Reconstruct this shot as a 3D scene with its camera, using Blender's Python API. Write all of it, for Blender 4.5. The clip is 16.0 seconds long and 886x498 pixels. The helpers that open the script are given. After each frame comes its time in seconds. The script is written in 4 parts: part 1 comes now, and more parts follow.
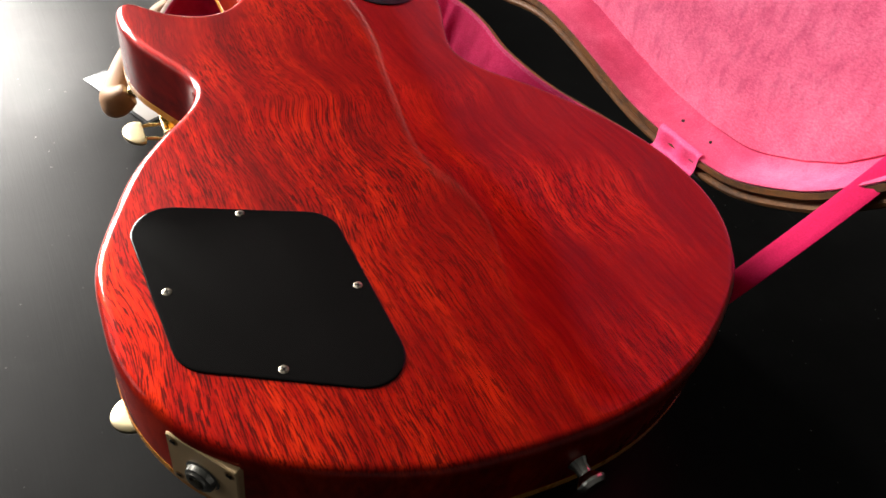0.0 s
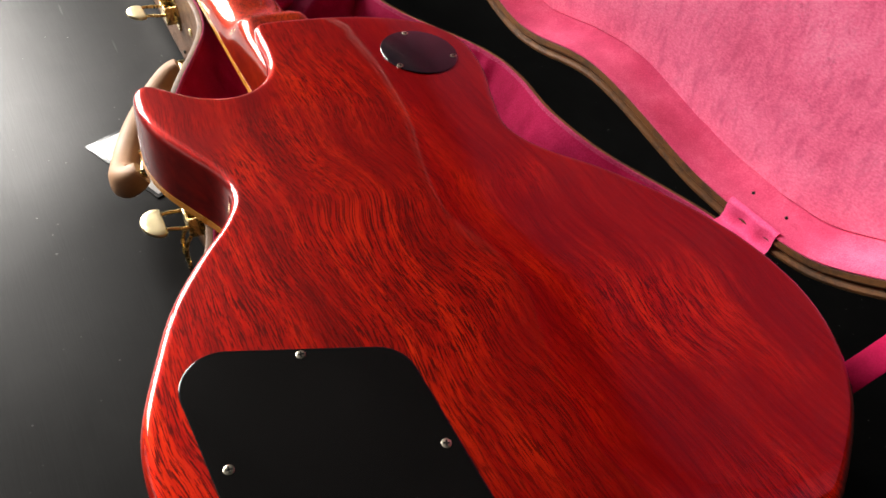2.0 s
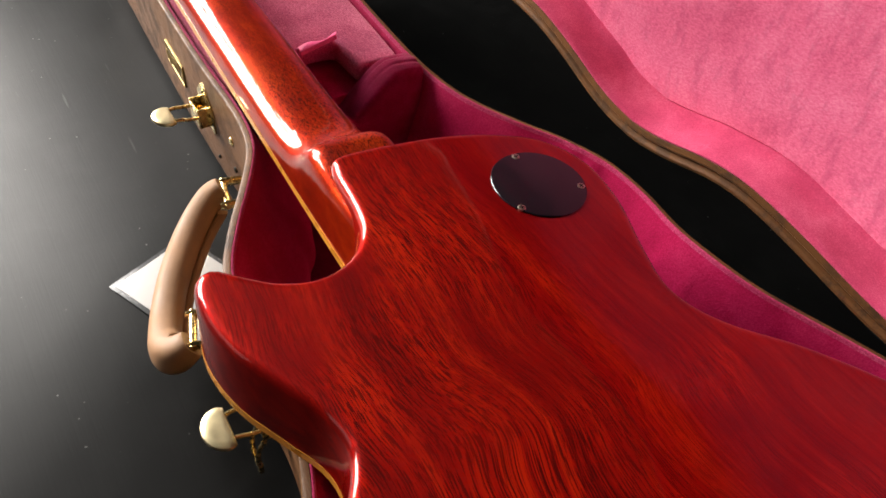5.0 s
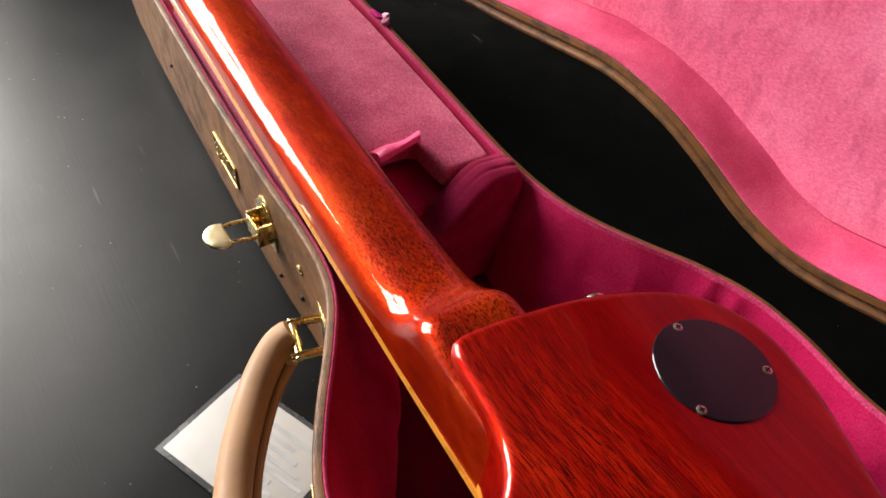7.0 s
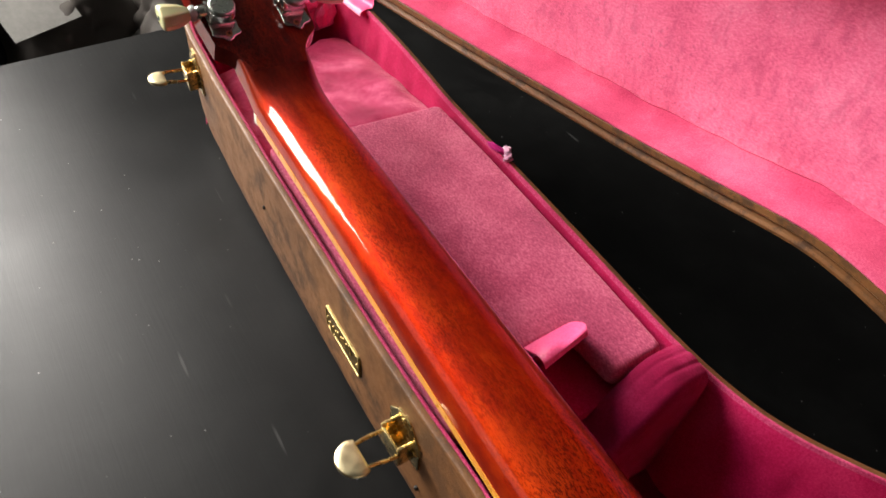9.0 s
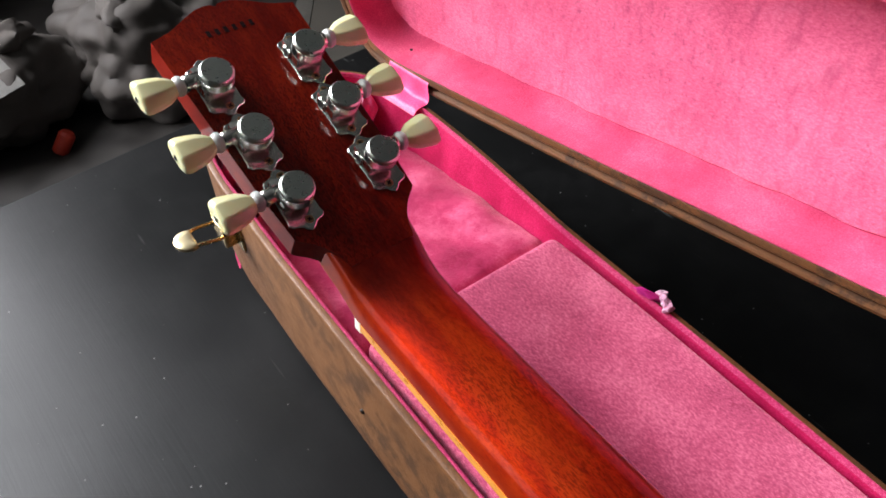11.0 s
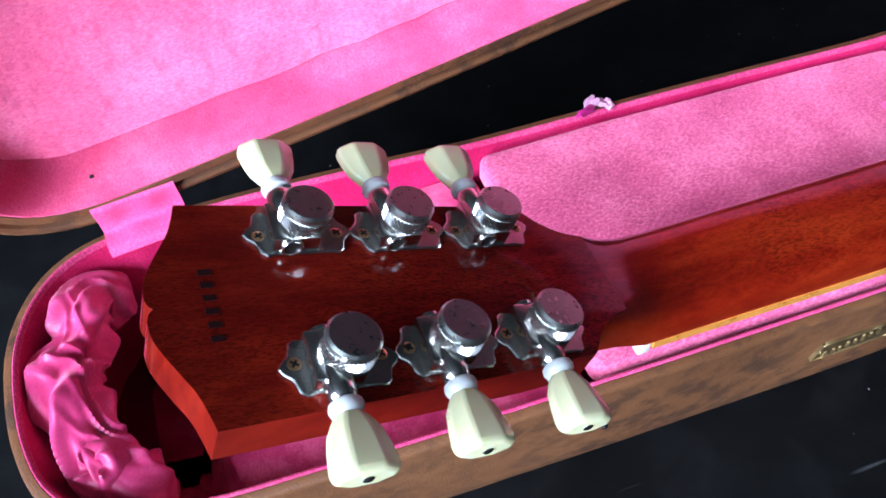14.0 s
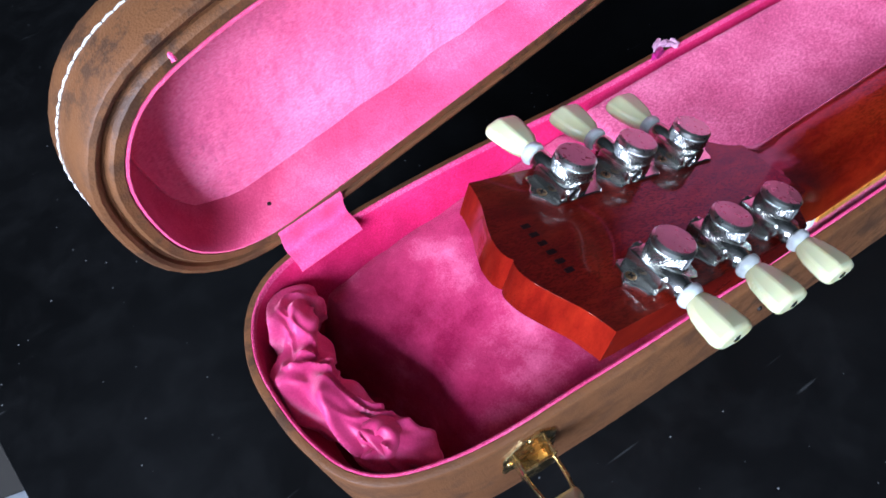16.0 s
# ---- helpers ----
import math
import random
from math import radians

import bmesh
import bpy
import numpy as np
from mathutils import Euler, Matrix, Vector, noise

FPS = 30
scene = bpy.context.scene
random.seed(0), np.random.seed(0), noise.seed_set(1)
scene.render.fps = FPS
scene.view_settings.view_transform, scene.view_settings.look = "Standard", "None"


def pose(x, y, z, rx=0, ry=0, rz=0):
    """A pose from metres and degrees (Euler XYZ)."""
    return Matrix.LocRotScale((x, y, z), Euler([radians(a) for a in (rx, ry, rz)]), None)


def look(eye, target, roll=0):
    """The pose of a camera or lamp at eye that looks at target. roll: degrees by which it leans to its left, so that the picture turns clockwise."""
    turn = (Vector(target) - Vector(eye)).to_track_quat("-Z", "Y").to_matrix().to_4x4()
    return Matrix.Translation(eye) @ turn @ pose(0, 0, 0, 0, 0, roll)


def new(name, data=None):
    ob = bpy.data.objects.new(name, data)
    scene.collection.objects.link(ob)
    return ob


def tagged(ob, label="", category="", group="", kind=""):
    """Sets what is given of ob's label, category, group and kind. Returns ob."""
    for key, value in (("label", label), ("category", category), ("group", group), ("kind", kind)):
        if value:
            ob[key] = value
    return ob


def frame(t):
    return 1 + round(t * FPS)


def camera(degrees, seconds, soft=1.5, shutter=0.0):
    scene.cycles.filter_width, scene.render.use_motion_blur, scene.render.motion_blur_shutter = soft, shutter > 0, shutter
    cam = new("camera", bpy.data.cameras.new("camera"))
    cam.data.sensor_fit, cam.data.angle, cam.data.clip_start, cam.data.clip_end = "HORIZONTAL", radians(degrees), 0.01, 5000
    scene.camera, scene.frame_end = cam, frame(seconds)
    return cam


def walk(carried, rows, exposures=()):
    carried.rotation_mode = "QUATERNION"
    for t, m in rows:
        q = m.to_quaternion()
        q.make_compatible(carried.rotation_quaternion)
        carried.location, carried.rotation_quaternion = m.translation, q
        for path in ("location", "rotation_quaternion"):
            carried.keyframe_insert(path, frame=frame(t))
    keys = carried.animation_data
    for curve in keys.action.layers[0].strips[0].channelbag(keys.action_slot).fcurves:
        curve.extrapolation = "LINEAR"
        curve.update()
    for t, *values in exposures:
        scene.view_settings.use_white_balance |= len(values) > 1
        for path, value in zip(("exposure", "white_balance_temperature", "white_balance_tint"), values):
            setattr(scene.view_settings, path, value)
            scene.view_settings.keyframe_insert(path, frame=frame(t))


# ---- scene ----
# ---- camera ----
cam = camera(62.06, 16.0, soft=1.65, shutter=0.15)
PATH = [
    (0.0, -0.1709, -0.0904, 0.4148, 44.27, -8.92, -28.50),
    (0.5, -0.1741, -0.0643, 0.4161, 44.25, -9.00, -29.05),
    (1.0, -0.1750, -0.0466, 0.4168, 44.24, -8.96, -29.62),
    (1.5, -0.1757, -0.0241, 0.4165, 44.46, -8.96, -30.14),
    (2.0, -0.1757, 0.0003, 0.4160, 44.58, -8.93, -30.64),
    (2.5, -0.1755, 0.0244, 0.4147, 44.82, -8.74, -31.32),
    (3.0, -0.1739, 0.0489, 0.4114, 45.00, -8.53, -32.04),
    (5.5, -0.1642, 0.1910, 0.3993, 45.01, -7.88, -32.78),
    (6.0, -0.1610, 0.2196, 0.3990, 44.92, -7.71, -32.70),
    (6.5, -0.1508, 0.2550, 0.3946, 45.01, -7.45, -32.52),
    (7.0, -0.1486, 0.2953, 0.3911, 45.26, -7.37, -32.39),
    (7.5, -0.1514, 0.3321, 0.3969, 45.29, -7.32, -32.44),
    (8.0, -0.1557, 0.3676, 0.3993, 45.58, -7.28, -32.37),
    (8.5, -0.1574, 0.4051, 0.4013, 45.85, -7.09, -32.33),
    (9.0, -0.1552, 0.4476, 0.4054, 46.26, -6.67, -32.23),
    (9.5, -0.1474, 0.4893, 0.4083, 46.41, -6.16, -32.37),
    (10.0, -0.1408, 0.5390, 0.4090, 46.42, -5.25, -33.29),
    (12.5, -0.1418, 0.7880, 0.3784, 42.16, 0.85, -67.03),
    (13.0, -0.1375, 0.8471, 0.3832, 39.86, 1.38, -83.06),
    (13.5, -0.1349, 0.8924, 0.3829, 37.96, 2.29, -98.82),
    (14.0, -0.1260, 0.9302, 0.3862, 36.64, 2.09, -110.58),
    (14.5, -0.1147, 0.9739, 0.3956, 36.50, 2.71, -117.27),
    (15.0, -0.1090, 1.0078, 0.4026, 36.64, 3.68, -120.82),
    (15.5, -0.1087, 1.0330, 0.4107, 36.22, 4.76, -122.79),
    (16.0, -0.1096, 1.0506, 0.4224, 35.15, 5.92, -124.78),
]
walk(cam, [(t, pose(x, y, z, a, b, c)) for t, x, y, z, a, b, c in PATH],
     [(0, 0.52, 6500, 10), (1.5, 0.28, 6500, 10), (3.2, 0, 6500, 10), (10.2, -0.05, 6500, 10), (12.2, 0.05, 4700, 14), (14.2, -0.05, 4700, 14), (15.2, -0.25, 4700, 14), (16, -0.40, 4700, 14)])

# ---- light ----
world = bpy.data.worlds.new("world")
scene.world = world
world.use_nodes = True
world.node_tree.nodes["Background"].inputs[0].default_value = (0.6, 0.65, 0.75, 1)
world.node_tree.nodes["Background"].inputs[1].default_value = 0.006


def area_lamp(name, eye, target, sx, sy, watts, color):
    data = bpy.data.lights.new(name, "AREA")
    data.shape, data.size, data.size_y, data.energy, data.color = "RECTANGLE", sx, sy, watts, color
    ob = new(name, data)
    ob.matrix_world = look(eye, target)
    return ob


# daylight in the opening of the window, in the diagonal wall ahead and to the left
WIN_C, WIN_N = Vector((-1.0, 2.67, 1.245)), Vector((0.451, -0.8925, 0)).normalized()
area_lamp("window_light", WIN_C - WIN_N * 0.05, WIN_C + WIN_N, 1.65, 1.59, 345, (1, 0.96, 0.90))
# weak fill light from the west, added to brighten the lid; no source known
WEST_C, WEST_N = Vector((-2.05, 1.25, 0.85)), Vector((1, 0, 0))
area_lamp("west_fill_light", WEST_C - WEST_N * 0.05, WEST_C + WEST_N, 1.4, 1.2, 5, (1, 0.95, 0.90))

# ---- materials ----
def material(name):
    m = bpy.data.materials.new(name)
    m.use_nodes = True
    nt = m.node_tree
    return m, nt.nodes["Principled BSDF"], nt.nodes, nt.links


def mapped(N, L, scale=(1, 1, 1), turn=0.0):
    tc, mp = N.new("ShaderNodeTexCoord"), N.new("ShaderNodeMapping")
    mp.inputs["Scale"].default_value = scale
    mp.inputs["Rotation"].default_value = (0, 0, radians(turn))
    L.new(tc.outputs["Object"], mp.inputs["Vector"])
    return mp.outputs["Vector"]


def noise_tex(N, L, vec, scale, detail=3.0, rough=0.55, distort=0.0):
    n = N.new("ShaderNodeTexNoise")
    n.inputs["Scale"].default_value, n.inputs["Detail"].default_value = scale, detail
    n.inputs["Roughness"].default_value, n.inputs["Distortion"].default_value = rough, distort
    L.new(vec, n.inputs["Vector"])
    return n.outputs["Fac"]


def ramp(N, L, fac, *stops):
    r = N.new("ShaderNodeValToRGB")
    el = r.color_ramp.elements
    while len(el) < len(stops):
        el.new(0.5)
    for e, (p, c) in zip(el, stops):
        e.position, e.color = p, (*c, 1) if len(c) == 3 else c
    L.new(fac, r.inputs["Fac"])
    return r.outputs["Color"]


def mix(N, L, fac, a, b, blend="MIX"):
    m = N.new("ShaderNodeMix")
    m.data_type, m.blend_type = "RGBA", blend
    for sock, v in ((m.inputs["Factor"], fac), (m.inputs["A"], a), (m.inputs["B"], b)):
        if isinstance(v, bpy.types.NodeSocket):
            L.new(v, sock)
        else:
            sock.default_value = v if isinstance(v, float) else (*v, 1)
    return m.outputs["Result"]


def calc(N, L, op, a, b=0.0, c=0.0):
    m = N.new("ShaderNodeMath")
    m.operation = op
    for sock, v in zip(m.inputs, (a, b, c)):
        if isinstance(v, bpy.types.NodeSocket):
            L.new(v, sock)
        else:
            sock.default_value = v
    return m.outputs[0]


def bump(N, L, b, height, strength, distance):
    n = N.new("ShaderNodeBump")
    n.inputs["Strength"].default_value, n.inputs["Distance"].default_value = strength, distance
    L.new(height, n.inputs["Height"])
    L.new(n.outputs["Normal"], b.inputs["Normal"])


def simple(name, color, rough=0.5, metal=0.0, coat=0.0, vary=0.12, scale=80.0, relief=0.0, gloss=0.2, spec=0.5):
    """A plain surface with slight mottling of colour and gloss."""
    m, b, N, L = material(name)
    v = mapped(N, L)
    n = noise_tex(N, L, v, scale, 5.0)
    lo, hi = [c * (1 - vary) for c in color], [min(1, c * (1 + vary)) for c in color]
    L.new(ramp(N, L, n, (0.3, lo), (0.7, hi)), b.inputs["Base Color"])
    L.new(ramp(N, L, n, (0.3, [rough * (1 - gloss)] * 3), (0.7, [min(1, rough * (1 + gloss))] * 3)), b.inputs["Roughness"])
    b.inputs["Metallic"].default_value, b.inputs["Coat Weight"].default_value = metal, coat
    b.inputs["Coat Roughness"].default_value = 0.04
    b.inputs["Specular IOR Level"].default_value = spec
    if relief:
        bump(N, L, b, n, 0.5, relief)
    return m


def mahogany(name, dark, mid, light, pore, stretch=0.06, fine=950.0, pores=0.54, swirl=0.030, head=None, metal=0.7, coat=0.05, ripple=0.0, least=0.16, ior=1.42, rough=0.46, fade=0.0, middle=0.17, whirl=None, streak=0.55, deepen=0.0, dusk=(0.780, 0.832)):
    """Lacquered mahogany, its grain along y: ribbon bands, dark streaks, open pores and a wavy figure."""
    m, b, N, L = material(name)
    base = mapped(N, L)
    wob = N.new("ShaderNodeTexNoise")
    wob.inputs["Scale"].default_value, wob.inputs["Detail"].default_value = 11.0, 1.5
    L.new(base, wob.inputs["Vector"])
    add = N.new("ShaderNodeVectorMath")
    add.operation = "MULTIPLY_ADD"
    L.new(wob.outputs["Color"], add.inputs[0])
    add.inputs[1].default_value = (swirl, swirl * 0.6, 0)
    L.new(base, add.inputs[2])
    flow = add.outputs[0]
    if whirl:
        # the grain bends round a buried knot
        away = N.new("ShaderNodeVectorMath")
        away.operation = "DISTANCE"
        L.new(base, away.inputs[0])
        away.inputs[1].default_value = (whirl[0], whirl[1], 0.153)
        bell = calc(N, L, "EXPONENT", calc(N, L, "MULTIPLY", calc(N, L, "POWER", calc(N, L, "DIVIDE", away.outputs["Value"], whirl[2]), 2.0), -1.0))
        shift = N.new("ShaderNodeCombineXYZ")
        L.new(calc(N, L, "MULTIPLY", bell, whirl[3]), shift.inputs[0])
        L.new(calc(N, L, "MULTIPLY", bell, whirl[3] * 2), shift.inputs[1])
        bend = N.new("ShaderNodeVectorMath")
        L.new(flow, bend.inputs[0])
        L.new(shift.outputs[0], bend.inputs[1])
        flow = bend.outputs[0]

    def along(squeeze, turn, depth):
        mp = N.new("ShaderNodeMapping")
        mp.inputs["Scale"].default_value = (1, squeeze, depth)
        mp.inputs["Rotation"].default_value = (0, 0, radians(turn))
        L.new(flow, mp.inputs["Vector"])
        return mp.outputs["Vector"]

    v = along(stretch, 4, 0.35)
    band = noise_tex(N, L, v, 38.0, 4.0, 0.6)
    fibre = noise_tex(N, L, v, 260.0, 4.0, 0.65)
    tone = calc(N, L, "ADD", calc(N, L, "MULTIPLY", band, 0.62), calc(N, L, "MULTIPLY", fibre, 0.38))
    col = ramp(N, L, tone, (0.36, dark), (0.48, mid), (0.62, light))
    geo = N.new("ShaderNodeNewGeometry")
    face = N.new("ShaderNodeSeparateXYZ")
    L.new(geo.outputs["Normal"], face.inputs[0])
    side = N.new("ShaderNodeSeparateXYZ")
    L.new(base, side.inputs[0])
    # the tone turns darker towards the head end
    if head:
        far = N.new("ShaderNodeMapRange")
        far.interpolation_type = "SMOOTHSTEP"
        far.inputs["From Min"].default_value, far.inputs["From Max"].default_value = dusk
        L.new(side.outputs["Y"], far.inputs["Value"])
        # light put into the colour by facing: sides stay brighter than the top
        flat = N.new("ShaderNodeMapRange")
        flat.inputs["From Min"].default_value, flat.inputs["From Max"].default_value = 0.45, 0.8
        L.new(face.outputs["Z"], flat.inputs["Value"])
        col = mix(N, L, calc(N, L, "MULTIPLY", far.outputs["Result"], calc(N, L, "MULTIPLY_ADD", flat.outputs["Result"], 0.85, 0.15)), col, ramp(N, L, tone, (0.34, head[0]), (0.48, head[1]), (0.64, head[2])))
    lines = noise_tex(N, L, along(stretch * 0.5, 3, 0.35), 95.0, 3.0, 0.6)
    col = mix(N, L, calc(N, L, "MULTIPLY", ramp(N, L, lines, (0.53, (0, 0, 0)), (0.66, (1, 1, 1))), streak), col, [0.55 * c for c in dark])
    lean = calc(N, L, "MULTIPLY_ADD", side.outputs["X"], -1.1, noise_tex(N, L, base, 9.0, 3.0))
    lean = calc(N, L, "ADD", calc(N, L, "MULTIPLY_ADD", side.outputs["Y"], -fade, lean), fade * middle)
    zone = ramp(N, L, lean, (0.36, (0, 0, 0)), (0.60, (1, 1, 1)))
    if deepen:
        # darker and more crimson towards the right and the neck end, as pores thin out
        sparse = calc(N, L, "MULTIPLY", calc(N, L, "SUBTRACT", 1.0, zone), deepen)
        col = mix(N, L, calc(N, L, "MULTIPLY", sparse, 0.6), col, mid)
        col = mix(N, L, sparse, col, (0.52, 0.34, 1.8), "MULTIPLY")
    q = along(stretch * 0.9, 5, 0.6)
    dots = ramp(N, L, noise_tex(N, L, q, fine, 1.0, 0.5), (pores, (0, 0, 0)), (pores + 0.05, (1, 1, 1)))
    dots2 = ramp(N, L, noise_tex(N, L, q, fine * 1.7, 1.0, 0.5), (pores + 0.03, (0, 0, 0)), (pores + 0.08, (1, 1, 1)))
    mask = calc(N, L, "MULTIPLY", calc(N, L, "MAXIMUM", dots, calc(N, L, "MULTIPLY", dots2, 0.8)), calc(N, L, "MULTIPLY_ADD", zone, 0.90 - least, least))
    mask = calc(N, L, "MULTIPLY", mask, calc(N, L, "POWER", calc(N, L, "ABSOLUTE", face.outputs["Z"]), 1.5))
    L.new(mix(N, L, mask, col, pore), b.inputs["Base Color"])
    b.inputs["Roughness"].default_value = rough
    b.inputs["Metallic"].default_value = metal
    b.inputs["Specular IOR Level"].default_value = 0.0
    b.inputs["Coat Weight"].default_value = 1.0
    b.inputs["Coat IOR"].default_value = ior
    L.new(ramp(N, L, noise_tex(N, L, base, 30.0, 4.0), (0.35, (coat * 0.8,) * 3), (0.75, (coat * 1.3,) * 3)), b.inputs["Coat Roughness"])
    if ripple:
        w = N.new("ShaderNodeBump")
        w.inputs["Strength"].default_value, w.inputs["Distance"].default_value = 1.0, ripple
        L.new(noise_tex(N, L, mapped(N, L, (1, 0.35, 1)), 70.0, 3.0), w.inputs["Height"])
        L.new(w.outputs["Normal"], b.inputs["Coat Normal"])
    return m


def plush(name, deep, full, pale, fuzz=1.0, satin=False, mottle=0.30, worn=False, lay=1.0):
    """Velvet pile: clumps, brushed patches and a soft sheen."""
    m, b, N, L = material(name)
    v = mapped(N, L)
    patch = noise_tex(N, L, v, 22.0, 4.0, 0.6)
    fine = noise_tex(N, L, mapped(N, L, (1, lay, 1), 35) if lay < 1 else v, 880.0, 3.0, 0.75)
    tone = calc(N, L, "ADD", calc(N, L, "MULTIPLY", patch, mottle), calc(N, L, "MULTIPLY", fine, 1 - mottle))
    b.inputs["Diffuse Roughness"].default_value = 0.2 if satin else 1.0
    col = ramp(N, L, tone, (0.35, deep), (0.5, full), (0.65, pale))
    if worn:
        vor = N.new("ShaderNodeTexVoronoi")
        vor.inputs["Scale"].default_value = 11.0
        L.new(v, vor.inputs["Vector"])
        spot = calc(N, L, "MULTIPLY", ramp(N, L, vor.outputs["Distance"], (0.09, (1, 1, 1)), (0.17, (0, 0, 0))), ramp(N, L, noise_tex(N, L, v, 6.0, 2.0), (0.5, (0, 0, 0)), (0.6, (1, 1, 1))))
        col = mix(N, L, calc(N, L, "MULTIPLY", spot, 0.45), col, pale)
        strokes = ramp(N, L, noise_tex(N, L, mapped(N, L, (1, 1, 0.4)), 120.0, 4.0, 0.7), (0.50, (0, 0, 0)), (0.68, (1, 1, 1)))
        col = mix(N, L, calc(N, L, "MULTIPLY", strokes, 0.55), col, [c * 0.88 for c in deep])
        dot = ramp(N, L, noise_tex(N, L, v, 330.0, 2.0), (0.60, (0, 0, 0)), (0.68, (1, 1, 1)))
        rub = ramp(N, L, noise_tex(N, L, v, 12.0, 3.0), (0.46, (0, 0, 0)), (0.60, (1, 1, 1)))
        col = mix(N, L, calc(N, L, "MULTIPLY", calc(N, L, "MULTIPLY", dot, rub), 0.45), col, [c * 0.7 for c in deep])
    L.new(col, b.inputs["Base Color"])
    b.inputs["Roughness"].default_value = 0.45 if satin else 0.95
    b.inputs["Specular IOR Level"].default_value = 0.4 if satin else 0.1
    b.inputs["Sheen Weight"].default_value = 0.05 if satin else 0.22
    b.inputs["Sheen Roughness"].default_value = 0.4
    b.inputs["Sheen Tint"].default_value = (1, 0.42, 0.52, 1)
    h = calc(N, L, "ADD", calc(N, L, "MULTIPLY", patch, 3.0), fine)
    bump(N, L, b, h, 0.1 if satin else 0.5 * fuzz, 0.0012)
    return m


def tolex(name):
    """Brown leatherette with a pebble grain and dark marbled scuffs."""
    m, b, N, L = material(name)
    v = mapped(N, L)
    blot = noise_tex(N, L, v, 60.0, 7.0, 0.75)
    soft = noise_tex(N, L, v, 7.0, 3.0)
    col = ramp(N, L, soft, (0.3, (0.110, 0.045, 0.0155)), (0.7, (0.175, 0.076, 0.026)))
    where = ramp(N, L, noise_tex(N, L, v, 15.0, 2.0), (0.42, (0.25,) * 3), (0.62, (1, 1, 1)))
    scuff = calc(N, L, "MULTIPLY", where, ramp(N, L, blot, (0.47, (0, 0, 0)), (0.56, (1, 1, 1))))
    L.new(mix(N, L, calc(N, L, "MULTIPLY", scuff, 0.85), col, (0.050, 0.024, 0.011)), b.inputs["Base Color"])
    L.new(ramp(N, L, blot, (0.4, (0.46,) * 3), (0.7, (0.68,) * 3)), b.inputs["Roughness"])
    vor = N.new("ShaderNodeTexVoronoi")
    vor.inputs["Scale"].default_value = 900.0
    L.new(v, vor.inputs["Vector"])
    b.inputs["Specular IOR Level"].default_value = 0.32
    bump(N, L, b, vor.outputs["Distance"], 0.22, 0.0008)
    return m


def table_paint(name):
    """Black satin paint brushed along the boards, with dust and fine scratches."""
    m, b, N, L = material(name)
    v = mapped(N, L)
    brush = noise_tex(N, L, mapped(N, L, (1, 0.03, 1), 12), 520.0, 4.0, 0.65)
    wear = noise_tex(N, L, v, 5.0, 3.0, 0.5)
    vor = N.new("ShaderNodeTexVoronoi")
    vor.inputs["Scale"].default_value = 85.0
    L.new(v, vor.inputs["Vector"])
    speck = ramp(N, L, vor.outputs["Distance"], (0.035, (1, 1, 1)), (0.065, (0, 0, 0)))
    some = ramp(N, L, noise_tex(N, L, v, 14.0, 2.0), (0.44, (0, 0, 0)), (0.58, (1, 1, 1)))
    scr = ramp(N, L, noise_tex(N, L, mapped(N, L, (1, 0.10, 1), 58), 120.0, 1.0), (0.76, (0, 0, 0)), (0.80, (1, 1, 1)))
    dust = calc(N, L, "MAXIMUM", calc(N, L, "MULTIPLY", calc(N, L, "MULTIPLY", speck, some), 0.7), calc(N, L, "MULTIPLY", scr, 0.14))
    film = calc(N, L, "MULTIPLY", ramp(N, L, noise_tex(N, L, v, 24.0, 5.0, 0.65, 0.4), (0.44, (0, 0, 0)), (0.66, (1, 1, 1))), noise_tex(N, L, v, 140.0, 4.0, 0.7))
    base = mix(N, L, film, ramp(N, L, wear, (0.3, (0.0018, 0.0018, 0.0018)), (0.7, (0.004, 0.004, 0.004))), (0.008, 0.008, 0.0078))
    L.new(mix(N, L, dust, base, (0.22, 0.22, 0.21)), b.inputs["Base Color"])
    smudge = ramp(N, L, noise_tex(N, L, v, 8.0, 3.0, 0.5), (0.25, (0, 0, 0)), (0.80, (1, 1, 1)))
    gloss = calc(N, L, "MULTIPLY_ADD", smudge, 0.10, calc(N, L, "MULTIPLY_ADD", wear, 0.14, 0.205))
    L.new(calc(N, L, "MULTIPLY_ADD", brush, 0.14, gloss), b.inputs["Roughness"])
    b.inputs["Specular IOR Level"].default_value = 0.108
    b.inputs["Coat Weight"].default_value, b.inputs["Coat IOR"].default_value, b.inputs["Coat Roughness"].default_value = 0.06, 1.3, 0.5
    bump(N, L, b, brush, 0.16, 0.0005)
    return m


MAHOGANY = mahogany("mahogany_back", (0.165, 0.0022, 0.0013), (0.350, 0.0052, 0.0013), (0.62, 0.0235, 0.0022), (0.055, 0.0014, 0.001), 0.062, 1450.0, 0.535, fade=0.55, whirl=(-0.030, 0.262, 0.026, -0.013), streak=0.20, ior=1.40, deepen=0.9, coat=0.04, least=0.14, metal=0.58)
HEAD_TONES = ((0.076, 0.0032, 0.002), (0.160, 0.0072, 0.003), (0.27, 0.018, 0.004))
NECK_WOOD = mahogany("mahogany_neck", (0.225, 0.0088, 0.002), (0.335, 0.0170, 0.002), (0.49, 0.041, 0.0035), (0.075, 0.004, 0.001), 0.26, 1500.0, 0.53, 0.014, metal=0.62, coat=0.04, least=0.20, ior=1.38, rough=0.46, fade=0.6, middle=0.62, ripple=0.0003, streak=0.16, head=HEAD_TONES)
